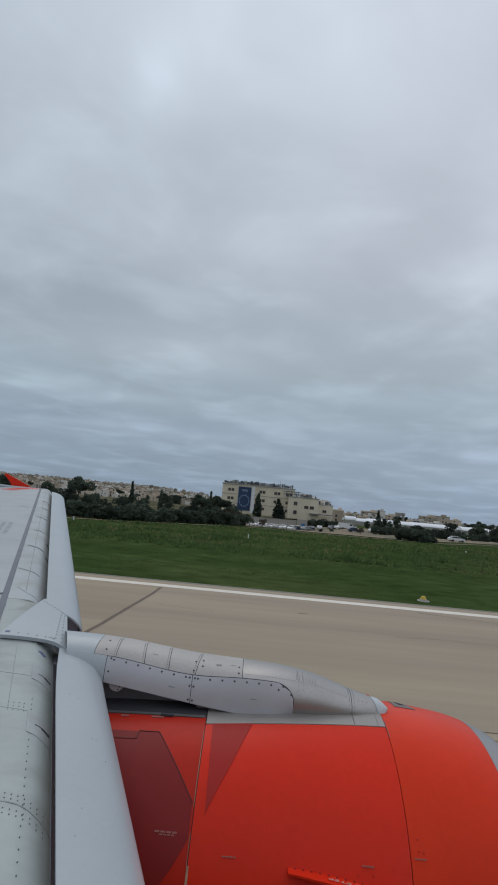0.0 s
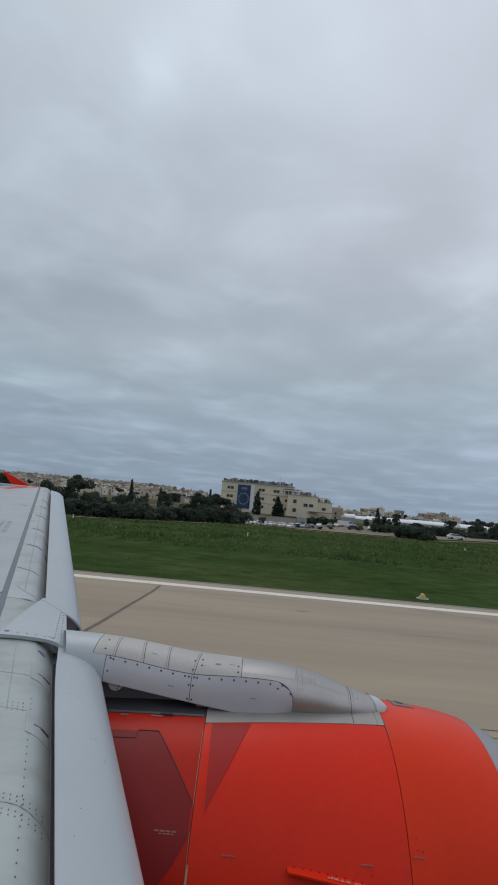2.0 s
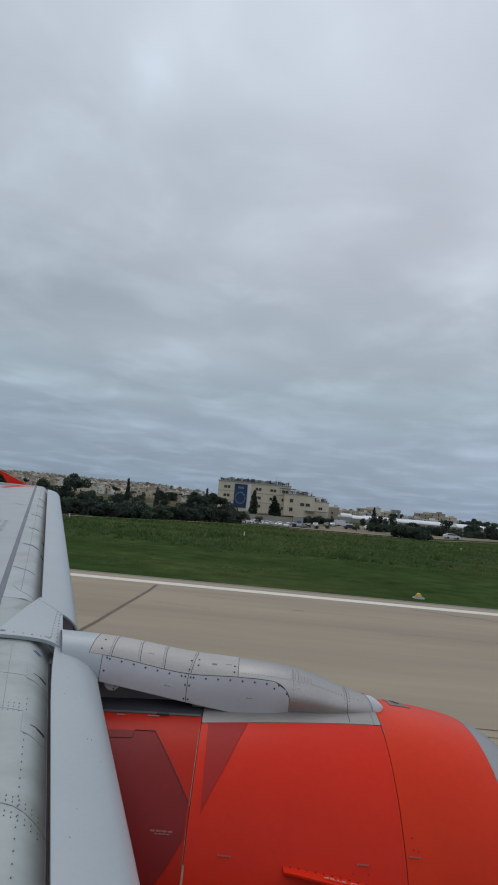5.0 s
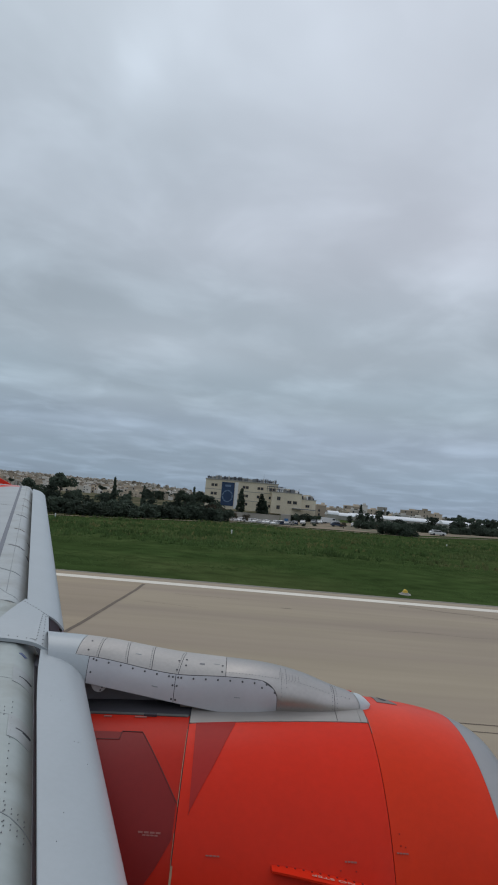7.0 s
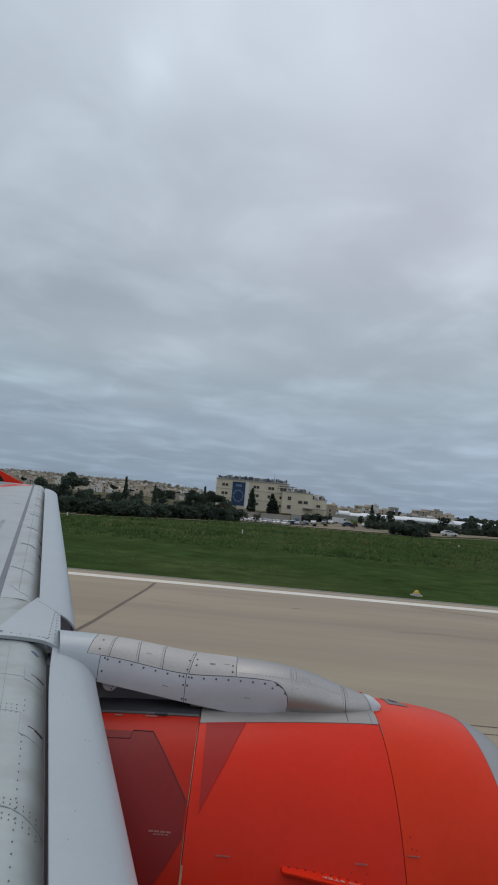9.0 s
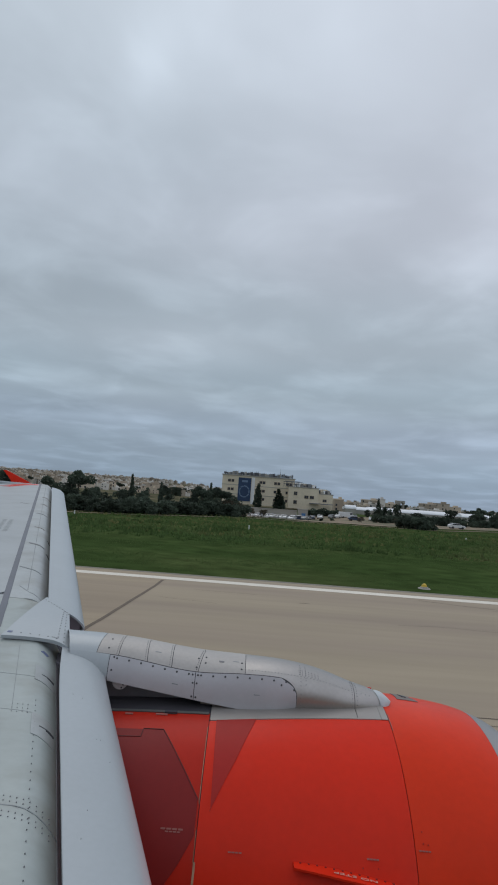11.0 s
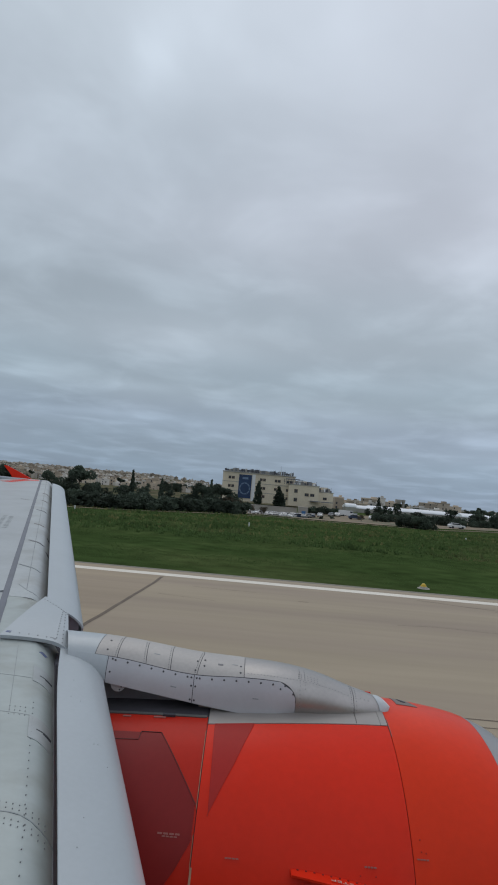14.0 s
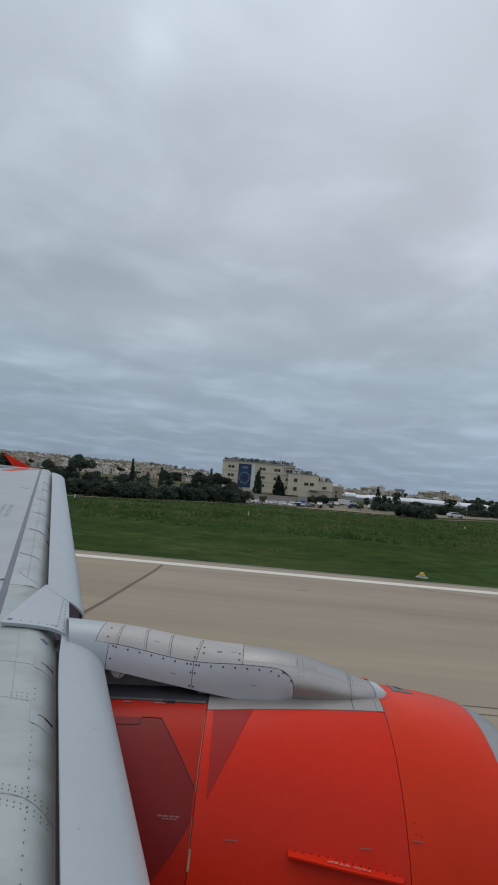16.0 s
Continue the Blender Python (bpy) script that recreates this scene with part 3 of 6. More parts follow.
# slat tracks: small slits and brackets on the leading edge
for y in (3.51, 2.92):
    ribbon("track_slit", wing_nose, [(0.838, y - 0.006), (0.880, y + 0.010), (0.912, y + 0.016)], 0.010, M["sealant"], plane)
    # wider dark ribbon drawn for the shadow at the slit's front end
    ribbon("track_slit", wing_nose, [(0.872, y + 0.002), (0.912, y + 0.006)], 0.020, M["sealant"], plane)
    plate("track_cover", lambda q, w, y=y: (lambda p: (p[0], p[1], p[2] + 0.003))(wing_nose(0.80 + 0.115 * q, y - 0.10 + 0.20 * w)), lin(0, 1, 8), lin(0, 1, 3), 0.004, M["worn"], plane)
for y, s0, s1, w, mat in ((9.95, 0.157, 0.63, 0.034, "dim"), (7.33, 0.148, 0.65, 0.032, "dim"), (6.06, 0.05, 0.62, 0.014, "stencil"), (12.37, 0.28, 0.78, 0.03, "lead"), (8.55, 0.20, 0.60, 0.022, "lead"), (11.2, 0.3, 0.6, 0.02, "lead")):
    ribbon("track_slit", wing_nose, [(s0, y), (s1, y - 0.15 * (s1 - s0) / 0.48)], w, M[mat], plane, lift=0.004)
for y in (7.83, 6.98):
    ribbon("track_slit", wing_nose, [(0.74, y + 0.02), (0.82, y - 0.10)], 0.03, M["sealant"], plane)
ribbon("panel_edge", wing_nose, [(0.36, 5.2), (0.36, 15.2)], 0.008, M["stencil"], plane, lift=0.0015)
ribbon("panel_edge", wing_nose, [(0.16, 5.32), (0.40, 5.14), (0.80, 5.02)], 0.010, M["stencil"], plane, lift=0.0015)
ribbon("panel_edge", wing_nose, [(0.02, 2.31), (0.76, 2.29), (0.90, 2.265), (0.93, 2.255)], 0.005, M["stencil"], plane, lift=0.0012)
for y in (3.02, 3.44):
    ribbon("panel_edge", wing_nose, [(0.40, y + 0.03), (0.80, y), (0.90, y + 0.004)], 0.003, M["stencil"], plane, lift=0.0012)
ribbon("panel_edge", wing_nose, [(0.69, 3.90), (0.70, 3.03)], 0.0028, M["stencil"], plane, lift=0.0012)
# bolt rows
rows_ = [(0.815, y) for y in np.arange(0.9, 3.2, 0.058)]
for dy in (-0.058, -0.030, 0.030, 0.058):
    rows_ += [(q, 2.29 + dy - 0.15 * (q - 0.70)) for q in np.arange(0.62, 0.90, 0.025)]
rows_ += [(q, 3.05 + d) for q in np.arange(0.70, 0.80, 0.026) for d in (-0.04, 0.0, 0.04)]
rivets("bolts", wing_nose, rows_, 0.0027, M["bolt2"], plane)
# two rows of stencilled characters, too far off to read
for k in range(9):
    for r0 in (0, 1):
        ribbon("stencil_bar", wing_skin, [(0.868 + 0.035 * r0, 8.05 + 0.12 * k), (0.888 + 0.035 * r0, 8.05 + 0.12 * k)], 0.075, M["stencil"], plane, lift=0.0008)
ribbon("stencil_bar", wing_skin, [(0.90, 11.2), (0.97, 11.1)], 0.03, M["dim"], plane, lift=0.001)
plate("access_hatch", lambda s, y: (wing_nose(0.79 + 0.0 * s, y)[0] - 0.20 + 0.10 * s, y, wing_z(y) + 0.004), lin(0, 1, 3), lin(2.34, 2.43, 3), 0.006, M["wing"], plane)

# gusset over the pylon root
GUS = 0.034


def gusset(s, t):
    """A four-sided raised panel between wing and pylon; its front edge bends down."""
    a, b = Vector((-1.645, 3.965, 0)), Vector((-1.142, 3.900, 0))       # inboard edge, rear to front
    c, d = Vector((-1.682, 4.92, 0)), Vector((-1.362, 4.55, 0))        # outboard edge
    p = a.lerp(b, s).lerp(c.lerp(d, s), t)
    return (p.x, p.y + 0.04 * math.sin(math.pi * s) * (1 - t), wing_z(p.y) + GUS - 0.030 * max(0, (s - 0.70) / 0.30) ** 2 * (1 - 0.6 * t) + 0.012 * math.sin(math.pi * t))


gus = plate("gusset_panel", gusset, lin(0, 1, 20), lin(0, 1, 12), 0.024, M["slat"], plane, "pale raised panel over the pylon root")
rivets("bolts", gusset, [(s, 0.93) for s in lin(0.08, 0.95, 9)] + [(0.90, t) for t in lin(0.05, 0.95, 10)] + [(0.80, t) for t in lin(0.1, 0.92, 12)] + [(s, 0.06) for s in lin(0.1, 0.78, 6)],
       0.0052, M["bolt2"], gus)

ribbon("stencil_bar", gusset, [(0.04, 0.07), (0.11, 0.07)], 0.03, M["blue_mark"], gus, lift=0.001, label="blue stencil mark")
ribbon("stencil_bar", gusset, [(0.70, 0.07), (0.80, 0.07)], 0.012, M["stencil"], gus, lift=0.001)
ribbon("stencil_bar", wing_nose, [(0.835, 3.86), (0.875, 3.84)], 0.03, M["blue_mark"], plane, lift=0.002, label="blue stencil mark")

# wing tip and its fence
part("wing_tip_cap", tube(0.055, 0.03, 1.15, 10, pose(-6.95, 15.30, wing_z(15.3) - 0.035, 0, 90, 0)), M["slat"], plane, smooth=True)
fence = bmesh.new()
prof = [(-5.97, 4.33), (-6.15, 4.42), (-6.45, 4.55), (-6.74, 4.67), (-6.81, 4.66), (-6.62, 4.46), (-6.50, 4.28), (-6.52, 4.08), (-6.2, 4.15)]
for y in (15.36, 15.40):
    fence.faces.new([fence.verts.new((x, y, z)) for x, z in prof])
fv = list(fence.verts)
for k in range(len(prof)):
    fence.faces.new((fv[k], fv[(k + 1) % len(prof)], fv[len(prof) + (k + 1) % len(prof)], fv[len(prof) + k]))
bmesh.ops.recalc_face_normals(fence, faces=fence.faces)
part("wingtip_fence", fence, M["orange"], plane, "small orange wingtip fence")
ribbon("tip_stripe", wing_skin, [(0.985, 15.12), (0.80, 14.95), (0.55, 14.35)], 0.26, M["orange"], plane, lift=0.002, label="orange stripe across the wing tip")
ribbon("tip_stripe", wing_skin, [(0.80, 15.20), (0.45, 14.6)], 0.08, M["orange"], plane, lift=0.003)

# ---- engine nacelle
EY, EZ = 4.03, 1.98
rad = spline([-2.6, -2.0, -1.4, -0.8, -0.15, 0.4, 1.003, 1.33, 1.655, 1.78, 1.87, 1.915],
             [0.86, 0.98, 1.07, 1.125, 1.156, 1.176, 1.177, 1.158, 1.103, 1.058, 1.005, 0.95])


def cowl(th, x):
    r = rad(x)
    return (x, EY - r * math.sin(radians(th)), EZ + r * math.cos(radians(th)))


def core(th, x):
    r = rad(x) - 0.010
    return (x, EY - r * math.sin(radians(th)), EZ + r * math.cos(radians(th)))


nacelle = plate("nacelle_body", core, lin(-180, 180, 97), lin(-2.55, 1.85, 50), 0.05, M["sealant"], plane, "dark joints under the engine cowls")
GAP = 0.0022
plate("inlet_cowl", cowl, lin(-180, 180, 121), lin(1.003 + GAP, 1.655 - 0.001, 18), 0.03, M["orange2"], nacelle, "glossy orange inlet cowl")
def flange_edge(x):
    return 17.9 - 4.75 * (x + 0.1)


for side in (1, -1):
    plate("fan_cowl_door", lambda q, x, side=side: cowl(side * (flange_edge(x) + 0.15 + (175.8 - flange_edge(x)) * q), x), lin(0, 1, 61), lin(-0.150 + GAP, 1.003 - GAP, 24), 0.03, M["orange"], nacelle, "glossy orange fan cowl door")
# the reverser cowl is coloured darker than the fan cowl doors
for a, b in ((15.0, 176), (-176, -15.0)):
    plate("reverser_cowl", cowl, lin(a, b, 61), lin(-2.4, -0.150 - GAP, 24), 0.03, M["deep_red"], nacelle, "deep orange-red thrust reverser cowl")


def lip(th, s):
    # the rounded intake ring from the outer skin over the front and into the intake
    prof = ((1.656, 1.1035), (1.72, 1.083), (1.78, 1.059), (1.83, 1.033), (1.87, 1.004), (1.895, 0.975), (1.908, 0.945), (1.905, 0.915), (1.88, 0.885), (1.82, 0.86), (1.6, 0.84), (1.1, 0.83))
    x, r = prof[int(round(s))]
    return (x, EY - r * math.sin(radians(th)), EZ + r * math.cos(radians(th)))


plate("intake_lip", lip, lin(-180, 180, 121), list(range(12)), 0.004, M["lip"], nacelle, "bare grey metal intake lip")
part("fan_disc", tube(0.86, 0.86, 0.05, 48, pose(1.02, EY, EZ, 0, 90, 0)), M["steel"], nacelle)
# reverser panel of another red, with its joint lines
def rev(th, x):
    r = rad(x) + 0.0035
    return (x, EY - r * math.sin(radians(th)), EZ + r * math.cos(radians(th)))


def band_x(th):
    """The slanting front edge of the dark red area."""
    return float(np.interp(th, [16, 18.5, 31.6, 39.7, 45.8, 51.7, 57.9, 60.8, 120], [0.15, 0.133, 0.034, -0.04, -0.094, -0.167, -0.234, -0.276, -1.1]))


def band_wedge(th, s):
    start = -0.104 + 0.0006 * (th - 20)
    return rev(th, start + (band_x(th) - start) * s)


def rev_panel(th, s):
    # the forward edge slants down and ahead from the top corner to the cowl joint
    front = min(-0.425 + 0.262 * max(0.0, (th - 22.9) / 20.2), -0.163, band_x(th))
    return rev(th, -1.9 + (front + 1.9) * s)


plate("reverser_panel", rev_panel, [23.0, 24.5] + lin(26.3, 120, 46), lin(0, 1, 22), 0.006, M["maroon"], nacelle, "dull dark red reverser panel")
plate("livery_area", band_wedge, lin(16.9, 45.6, 24), lin(0, 1, 8), 0.0012, M["wedge"], nacelle, "dull dark red wedge on the fan cowl")
J = M["sealant"]
RJ = M["joint_red"]
ribbon("panel_joint", rev, [(22.8, -0.545), (22.8, -0.422), (43.1, -0.160)], 0.0035, RJ, nacelle)
ribbon("panel_joint", rev, [(22.8, -0.545), (25.8, -0.552), (26.2, -0.95)], 0.0035, RJ, nacelle)
ribbon("top_rail", cowl, [(15.0, -1.3), (15.0, -0.16)], 0.020, M["rail"], nacelle, lift=0.006, label="grey rail along the top of the cowl")
for th, x, w in ((16.4, -0.42, 0.075), (16.6, -0.64, 0.05)):
    ribbon("marking", rev, [(th, x - w), (th, x)], 0.012, M["mark"], nacelle, lift=0.002)
ribbon("marking", rev, [(15.6, -0.44), (15.6, -0.36)], 0.014, J, nacelle, lift=0.013)
for th, x, w, h in ((50.2, -0.28, 0.125, 0.008), (50.8, -0.275, 0.085, 0.006), (54.2, 0.06, 0.075, 0.006), (53.4, 0.775, 0.065, 0.007), (50.8, 1.055, 0.065, 0.006)):
    for k in range(4):
        ribbon("marking", rev, [(th, x - w / 2 + w * k / 4), (th, x - w / 2 + w * (k + 0.8) / 4)], h, M["mark"], nacelle, lift=0.002, label="pale bar of small lettering")
ribbon("worn_edge", rev, [(21.0, -0.1535), (33.0, -0.1535), (44.0, -0.1535)], 0.0028, M["worn_edge"], nacelle, lift=0.001, label="tan worn paint along the cowl joint")
ribbon("worn_edge", rev, [(50.0, -0.1535), (57.0, -0.1535)], 0.0022, M["worn_edge"], nacelle, lift=0.001)
ribbon("worn_edge", rev, [(9.5, 1.0065), (17.6, 1.0065)], 0.004, M["mark"], nacelle, lift=0.001, label="pale worn paint by the flange")
ribbon("latch_mark", rev, [(56.8, -0.147), (59.0, -0.146), (61.5, -0.147)], 0.011, M["worn_edge"], nacelle, lift=0.002)
rivets("bolts", rev, [(46.6, 1.05), (49.2, 1.05), (49.4, 1.075), (55.2, 0.80), (55.3, 0.72)], 0.0034, M["wedge"], nacelle)
# small dark drain scoop and its grey surround beside the pylon tip
plate("vent_patch", lambda a, b: rev(-17.5 + 13.0 * a, (1.160 - 0.014 * a) + (0.075 + 0.075 * a) * b), lin(0, 1, 10), lin(0, 1, 6), 0.003, M["lead"], nacelle, "grey vent surround")
plate("vent", lambda a, b: rev(-13.2 + 5.0 * a, 1.190 + 0.030 * a * b + 0.012 * a), lin(0, 1, 6), lin(0, 1, 4), -0.004, J, nacelle)



# strake on the inboard side, with its warning
def strake(h, q):
    x = 0.362 + 0.600 * q
    th = radians(55.0 + 3.5 * q ** 1.5)
    w = 0.068 + 0.026 * math.sin(min(1.0, q * 1.1) * math.pi)
    if q > 0.93:
        w *= math.sqrt(max(0.0, 1 - ((q - 0.93) / 0.07) ** 2)) * 0.9 + 0.1
    r = rad(x) - 0.004
    return (x, EY - r * math.sin(th) - h * w * 0.97, EZ + r * math.cos(th) + h * w * 0.12)


st = plate("strake", strake, lin(0, 1, 8), lin(0, 0.9, 16) + [0.93, 0.95, 0.965, 0.98, 0.99, 1.0], 0.010, M["orange"], nacelle, "orange strake with a white warning")
rivets("bolts", strake, [(0.14, q) for q in lin(0.06, 0.92, 13)], 0.006, M["maroon"], st)
txt = bpy.data.curves.new("warning", "FONT")
txt.body, txt.size, txt.extrude, txt.align_x = "NO STEP", 0.040, 0.0008, "CENTER"
tob = new("warning_text", txt)
p0, p1, pu = Vector(strake(0.50, 0.32)), Vector(strake(0.50, 0.72)), Vector(strake(0.95, 0.52))
xa = (p0 - p1).normalized()
ya = (pu - p0.lerp(p1, 0.5)).normalized()
nn = xa.cross(ya).normalized()
if nn.z < 0:
    nn = -nn
ya = nn.cross(xa)
mt = Matrix((xa * 1.42, ya * 0.72, nn)).transposed().to_4x4()
mt.translation = p0.lerp(p1, 0.5) + nn * 0.006
dg = bpy.context.evaluated_depsgraph_get()
tob.matrix_basis = mt
bpy.context.view_layer.update()
tme = bpy.data.meshes.new_from_object(tob.evaluated_get(bpy.context.evaluated_depsgraph_get()))
tme.materials.clear()
tme.materials.append(M["letters"])
bpy.data.objects.remove(tob)
put("warning_text", tme, st, "white letters NO STEP", m=mt)

# ---- pylon
ztop = spline([-1.7, -1.18, -0.98, -0.807, -0.243, 0.055, 0.372, 0.613, 0.775, 0.955, 1.03], [3.46, 3.464, 3.462, 3.455, 3.401, 3.385, 3.367, 3.32, 3.269, 3.222, 3.195])
zmid = spline([-1.7, -0.823, -0.255, 0.061, 0.285, 0.45, 0.62, 0.80, 0.955, 1.03], [3.40, 3.392, 3.326, 3.336, 3.328, 3.30, 3.25, 3.20, 3.175, 3.165])
def zbot(x):
    return float(np.interp(x, [-1.7, -0.86, -0.29, 0.008, 0.393, 0.8, 1.03], [3.28, 3.232, 3.157, 3.121, 3.115, 3.085, 3.06]))


half = spline([-1.7, -0.8, 0.3, 0.6, 0.8, 0.95, 1.03], [0.24, 0.24, 0.235, 0.205, 0.165, 0.115, 0.075])


def pylon_out(d):
    def f(x, v):
        if v > 2:
            p = f(x, 4 - v)
            return (p[0], 2 * EY - p[1], p[2])
        hw = half(x) + d
        zb, zm, zt = zbot(x), zmid(x) - 0.008, ztop(x) + d
        if v <= 1:
            plain = (EY - hw * (1 - 0.05 * v - 0.15 * v ** 3), zb + (zm - zb) * v)
        else:
            a = radians(30 + 60 * (v - 1))
            plain = (EY - hw * 0.80 * math.cos(a) / math.cos(radians(30)), zm + (zt - zm) * (2 * math.sin(a) - 1))
        # the nose is one round hood that draws in towards its foot
        k = min(1.0, max(0.0, (x - 0.24) / 0.26))
        k = k * k * (3 - 2 * k)
        low = radians(-38)
        zc = (zb - math.sin(low) * zt) / (1 - math.sin(low))
        ph = radians(-38 + 81 * v) if v <= 1 else radians(43 + 47 * (v - 1))
        hood = (EY - hw * math.cos(ph) ** 0.85, zc + (zt - zc) * math.sin(ph))
        return (x, plain[0] + (hood[0] - plain[0]) * k, plain[1] + (hood[1] - plain[1]) * k)
    return f


pyl_in, pyl = pylon_out(-0.004), pylon_out(0.0)
V_ALL = lin(0, 1, 5) + lin(1.06, 2, 14) + lin(2.06, 2.94, 13) + lin(3, 4, 5)
pylon = plate("pylon", pyl_in, lin(-1.09, 0.97, 62), V_ALL, 0.02, M["sealant"], plane, "pale engine pylon with bolted panels")
top_v = lin(1.012, 2.988, 29)
near_v, far_v = lin(0.0, 0.988, 6), lin(3.012, 4, 6)
g = 0.002
def slant(x, dx, v):
    """A joint across the top that lies further ahead at the sides than on the ridge."""
    return x + dx * abs(v - 2)


joints = ((-0.931, -0.012), (-0.795, 0.0), (-0.620, 0.020), (-0.445, 0.010), (-0.228, -0.030), (0.055, 0.0))
for (x0, d0), (x1, d1) in zip(joints, joints[1:]):
    plate("top_panel", lambda q, v, x0=x0, d0=d0, x1=x1, d1=d1: pyl(slant(x0, d0, v) + g + (slant(x1, d1, v) - slant(x0, d0, v) - 2 * g) * q, v), lin(0, 1, 10), top_v, 0.006, M["silver"], pylon, "bolted top panel")


def rounded(q, v):
    k = max(0.0, (min(v, 4 - v) - 0.5) / 0.5)
    end = 0.402 - 0.13 * (1 - math.sqrt(max(0.0, 1 - k * k)))
    return pyl(-0.272 + g + (end + 0.272 - g) * q, v)


for vs in (near_v, far_v):
    plate("side_panel", pyl, lin(-0.85 + g, -0.272 - g, 14), vs, 0.006, M["pylon"], pylon, "pale side panel")
    plate("side_panel", rounded, lin(0, 1, 20), vs, 0.006, M["pylon"], pylon, "pale side panel with a rounded end")
def root(q, v):
    y = pyl(-1.1, v)[1]
    x0 = -1.148 - 0.373 * (y - 3.90)
    x1 = (slant(-0.931, -0.012, v) if 1 < v < 3 else -0.85) - g
    return pyl(x0 + (x1 - x0) * q, v)


plate("root_panel", root, lin(0, 1, 20), lin(0, 1, 5) + lin(1.004, 2.996, 29) + lin(3, 4, 5), 0.006, M["slat"], pylon, "white panel at the pylon root")
def fairing_top(x, w):
    # its lower edge runs along the side panel and round that panel's corner
    k = min(1.0, max(0.0, 1 - (0.402 - x) / 0.13))
    lo = 1.012 if x < 0.272 else 0.512 + 0.5 * math.sqrt(max(0.0, 1 - k * k))
    return pyl(x + 0.0025 * k, 2 + (2 - lo) * w)


plate("nose_fairing", fairing_top, lin(0.055 + g, 0.26, 10) + lin(0.272, 0.38, 12) + [0.388, 0.394, 0.398, 0.401, 0.402], lin(-1, 1, 41), 0.006, M["bare"], pylon, "bare metal fairing")
plate("nose_fairing", pyl, lin(0.4045, 0.80 - g, 20), V_ALL, 0.006, M["bare"], pylon, "bare metal fairing")
plate("nose_panel", pyl, lin(0.80 + g, 1.0, 10), V_ALL, 0.006, M["bare"], pylon, "riveted nose panel")
TIP = Vector((1.066, EY - 0.045, 3.176))


def nose_tip(q, v):
    # a flat blade-like cap, cut back at the top
    base = Vector(pylon_out(0.003)(0.955 + 0.026 * abs(v - 2), v))
    s = 1 - q ** 2.2
    p = TIP + (base - TIP) * s
    p.x = base.x + (TIP.x - base.x) * q
    return p


plate("nose_tip", nose_tip, lin(0, 0.9, 10) + [0.94, 0.97, 0.99, 1.0], lin(0.50, 3.50, 31), 0.004, M["white_tip"], pylon, "white pointed tip")
# flange and dark recess between pylon and cowl
plate("recess_floor", lambda th, x: (lambda p: (p[0], p[1], p[2] - 0.004))(cowl(th, x)), lin(-14.6, 14.6, 12), lin(-2.3, -0.155, 10), 0.004, M["recess"], pylon, "dark grey floor of the recess")
for side in (1, -1):
    for x0, x1 in ((-0.146, 0.80 - g), (0.80 + g, 0.955), (0.957, 1.0)):
        plate("flange", lambda q, x, side=side: cowl(side * (4.5 + (flange_edge(x) - 4.5) * q), x), lin(0, 1, 8), lin(x0, x1, 16), -0.004, M["flange"], pylon, "bare metal flange along the cowl")
rivets("bolts", cowl, [(flange_edge(x) - 1.1, x) for x in (-0.10, -0.07, 0.0, 0.06, 0.12, 0.18, 0.24, 0.84, 0.90)], 0.0045, M["bolt2"], pylon)
part("recess", join(box(1.6, 0.24, 0.30, (-0.72, EY, 2.98), 0.01)), M["cavity"], pylon, "dark recess under the pylon")
hb = part("hinge_bracket", join(box(0.105, 0.05, 0.036, (-0.175, 3.845, 3.118), 0.006), box(0.03, 0.07, 0.026, (-0.115, 3.84, 3.116), 0.005)), M["lead"], pylon, "small bolted hinge bracket")
rivets("bolts", lambda u, v: (u, 3.8195, v), [(-0.205, 3.136), (-0.185, 3.136), (-0.165, 3.136)], 0.004, M["bolt"], hb)
ribbon("flange_seal", cowl, [(flange_edge(x) - 0.12, x) for x in lin(-0.14, 0.95, 8)], 0.006, M["silver"], pylon, lift=0.002, label="pale sealant along the flange")
part("bracket", tube(0.052, 0.050, 0.02, 28, pose(-0.765, 3.835, 3.222, 90, 0, 0)), M["pylon"], pylon, smooth=False)
rivets("bolts", lambda u, v: (u, 3.8135, v), [(-0.742, 3.205), (-0.752, 3.186)], 0.0052, M["bolt"], pylon)
spots = [(x, 0.90) for x in lin(-0.80, 0.33, 15)] + [(x, 0.90) for x in (-0.29, -0.255)] + [(-0.285, 0.62), (-0.258, 0.62), (-0.285, 0.12), (-0.258, 0.12), (0.385, 0.70), (0.385, 0.10), (0.30, 0.80)]
spots += [(-0.825, 0.45), (-0.82, 0.93), (-0.87, 1.25), (-0.87, 1.7), (-0.27, 1.15), (-0.265, 1.5), (-0.215, 1.35), (-0.215, 1.6), (0.03, 1.2), (0.03, 1.5)]
rivets("bolts", pyl, spots, 0.0066, M["bolt"], pylon)
fine = [(x, 1.2) for x in np.arange(0.08, 0.78, 0.022)] + [(0.43, v) for v in lin(0.15, 1.9, 16)] + [(0.465, v) for v in lin(0.9, 1.9, 9)]
fine += [(x, v) for x in np.arange(0.42, 0.56, 0.022) for v in (1.30, 1.42, 1.54)]
fine += [(0.785, v) for v in lin(0.1, 2.0, 14)] + [(0.818, v) for v in lin(0.1, 2.0, 12)] + [(x, v) for x in (0.85, 0.88, 0.91) for v in (0.3, 1.2)]
fine += [(slant(x0, e0, v) - 0.014, v) for x0, e0 in joints[1:5] for v in lin(1.08, 1.95, 11)]
rivets("fine_bolts", pyl, fine, 0.0028, M["bolt2"], pylon)
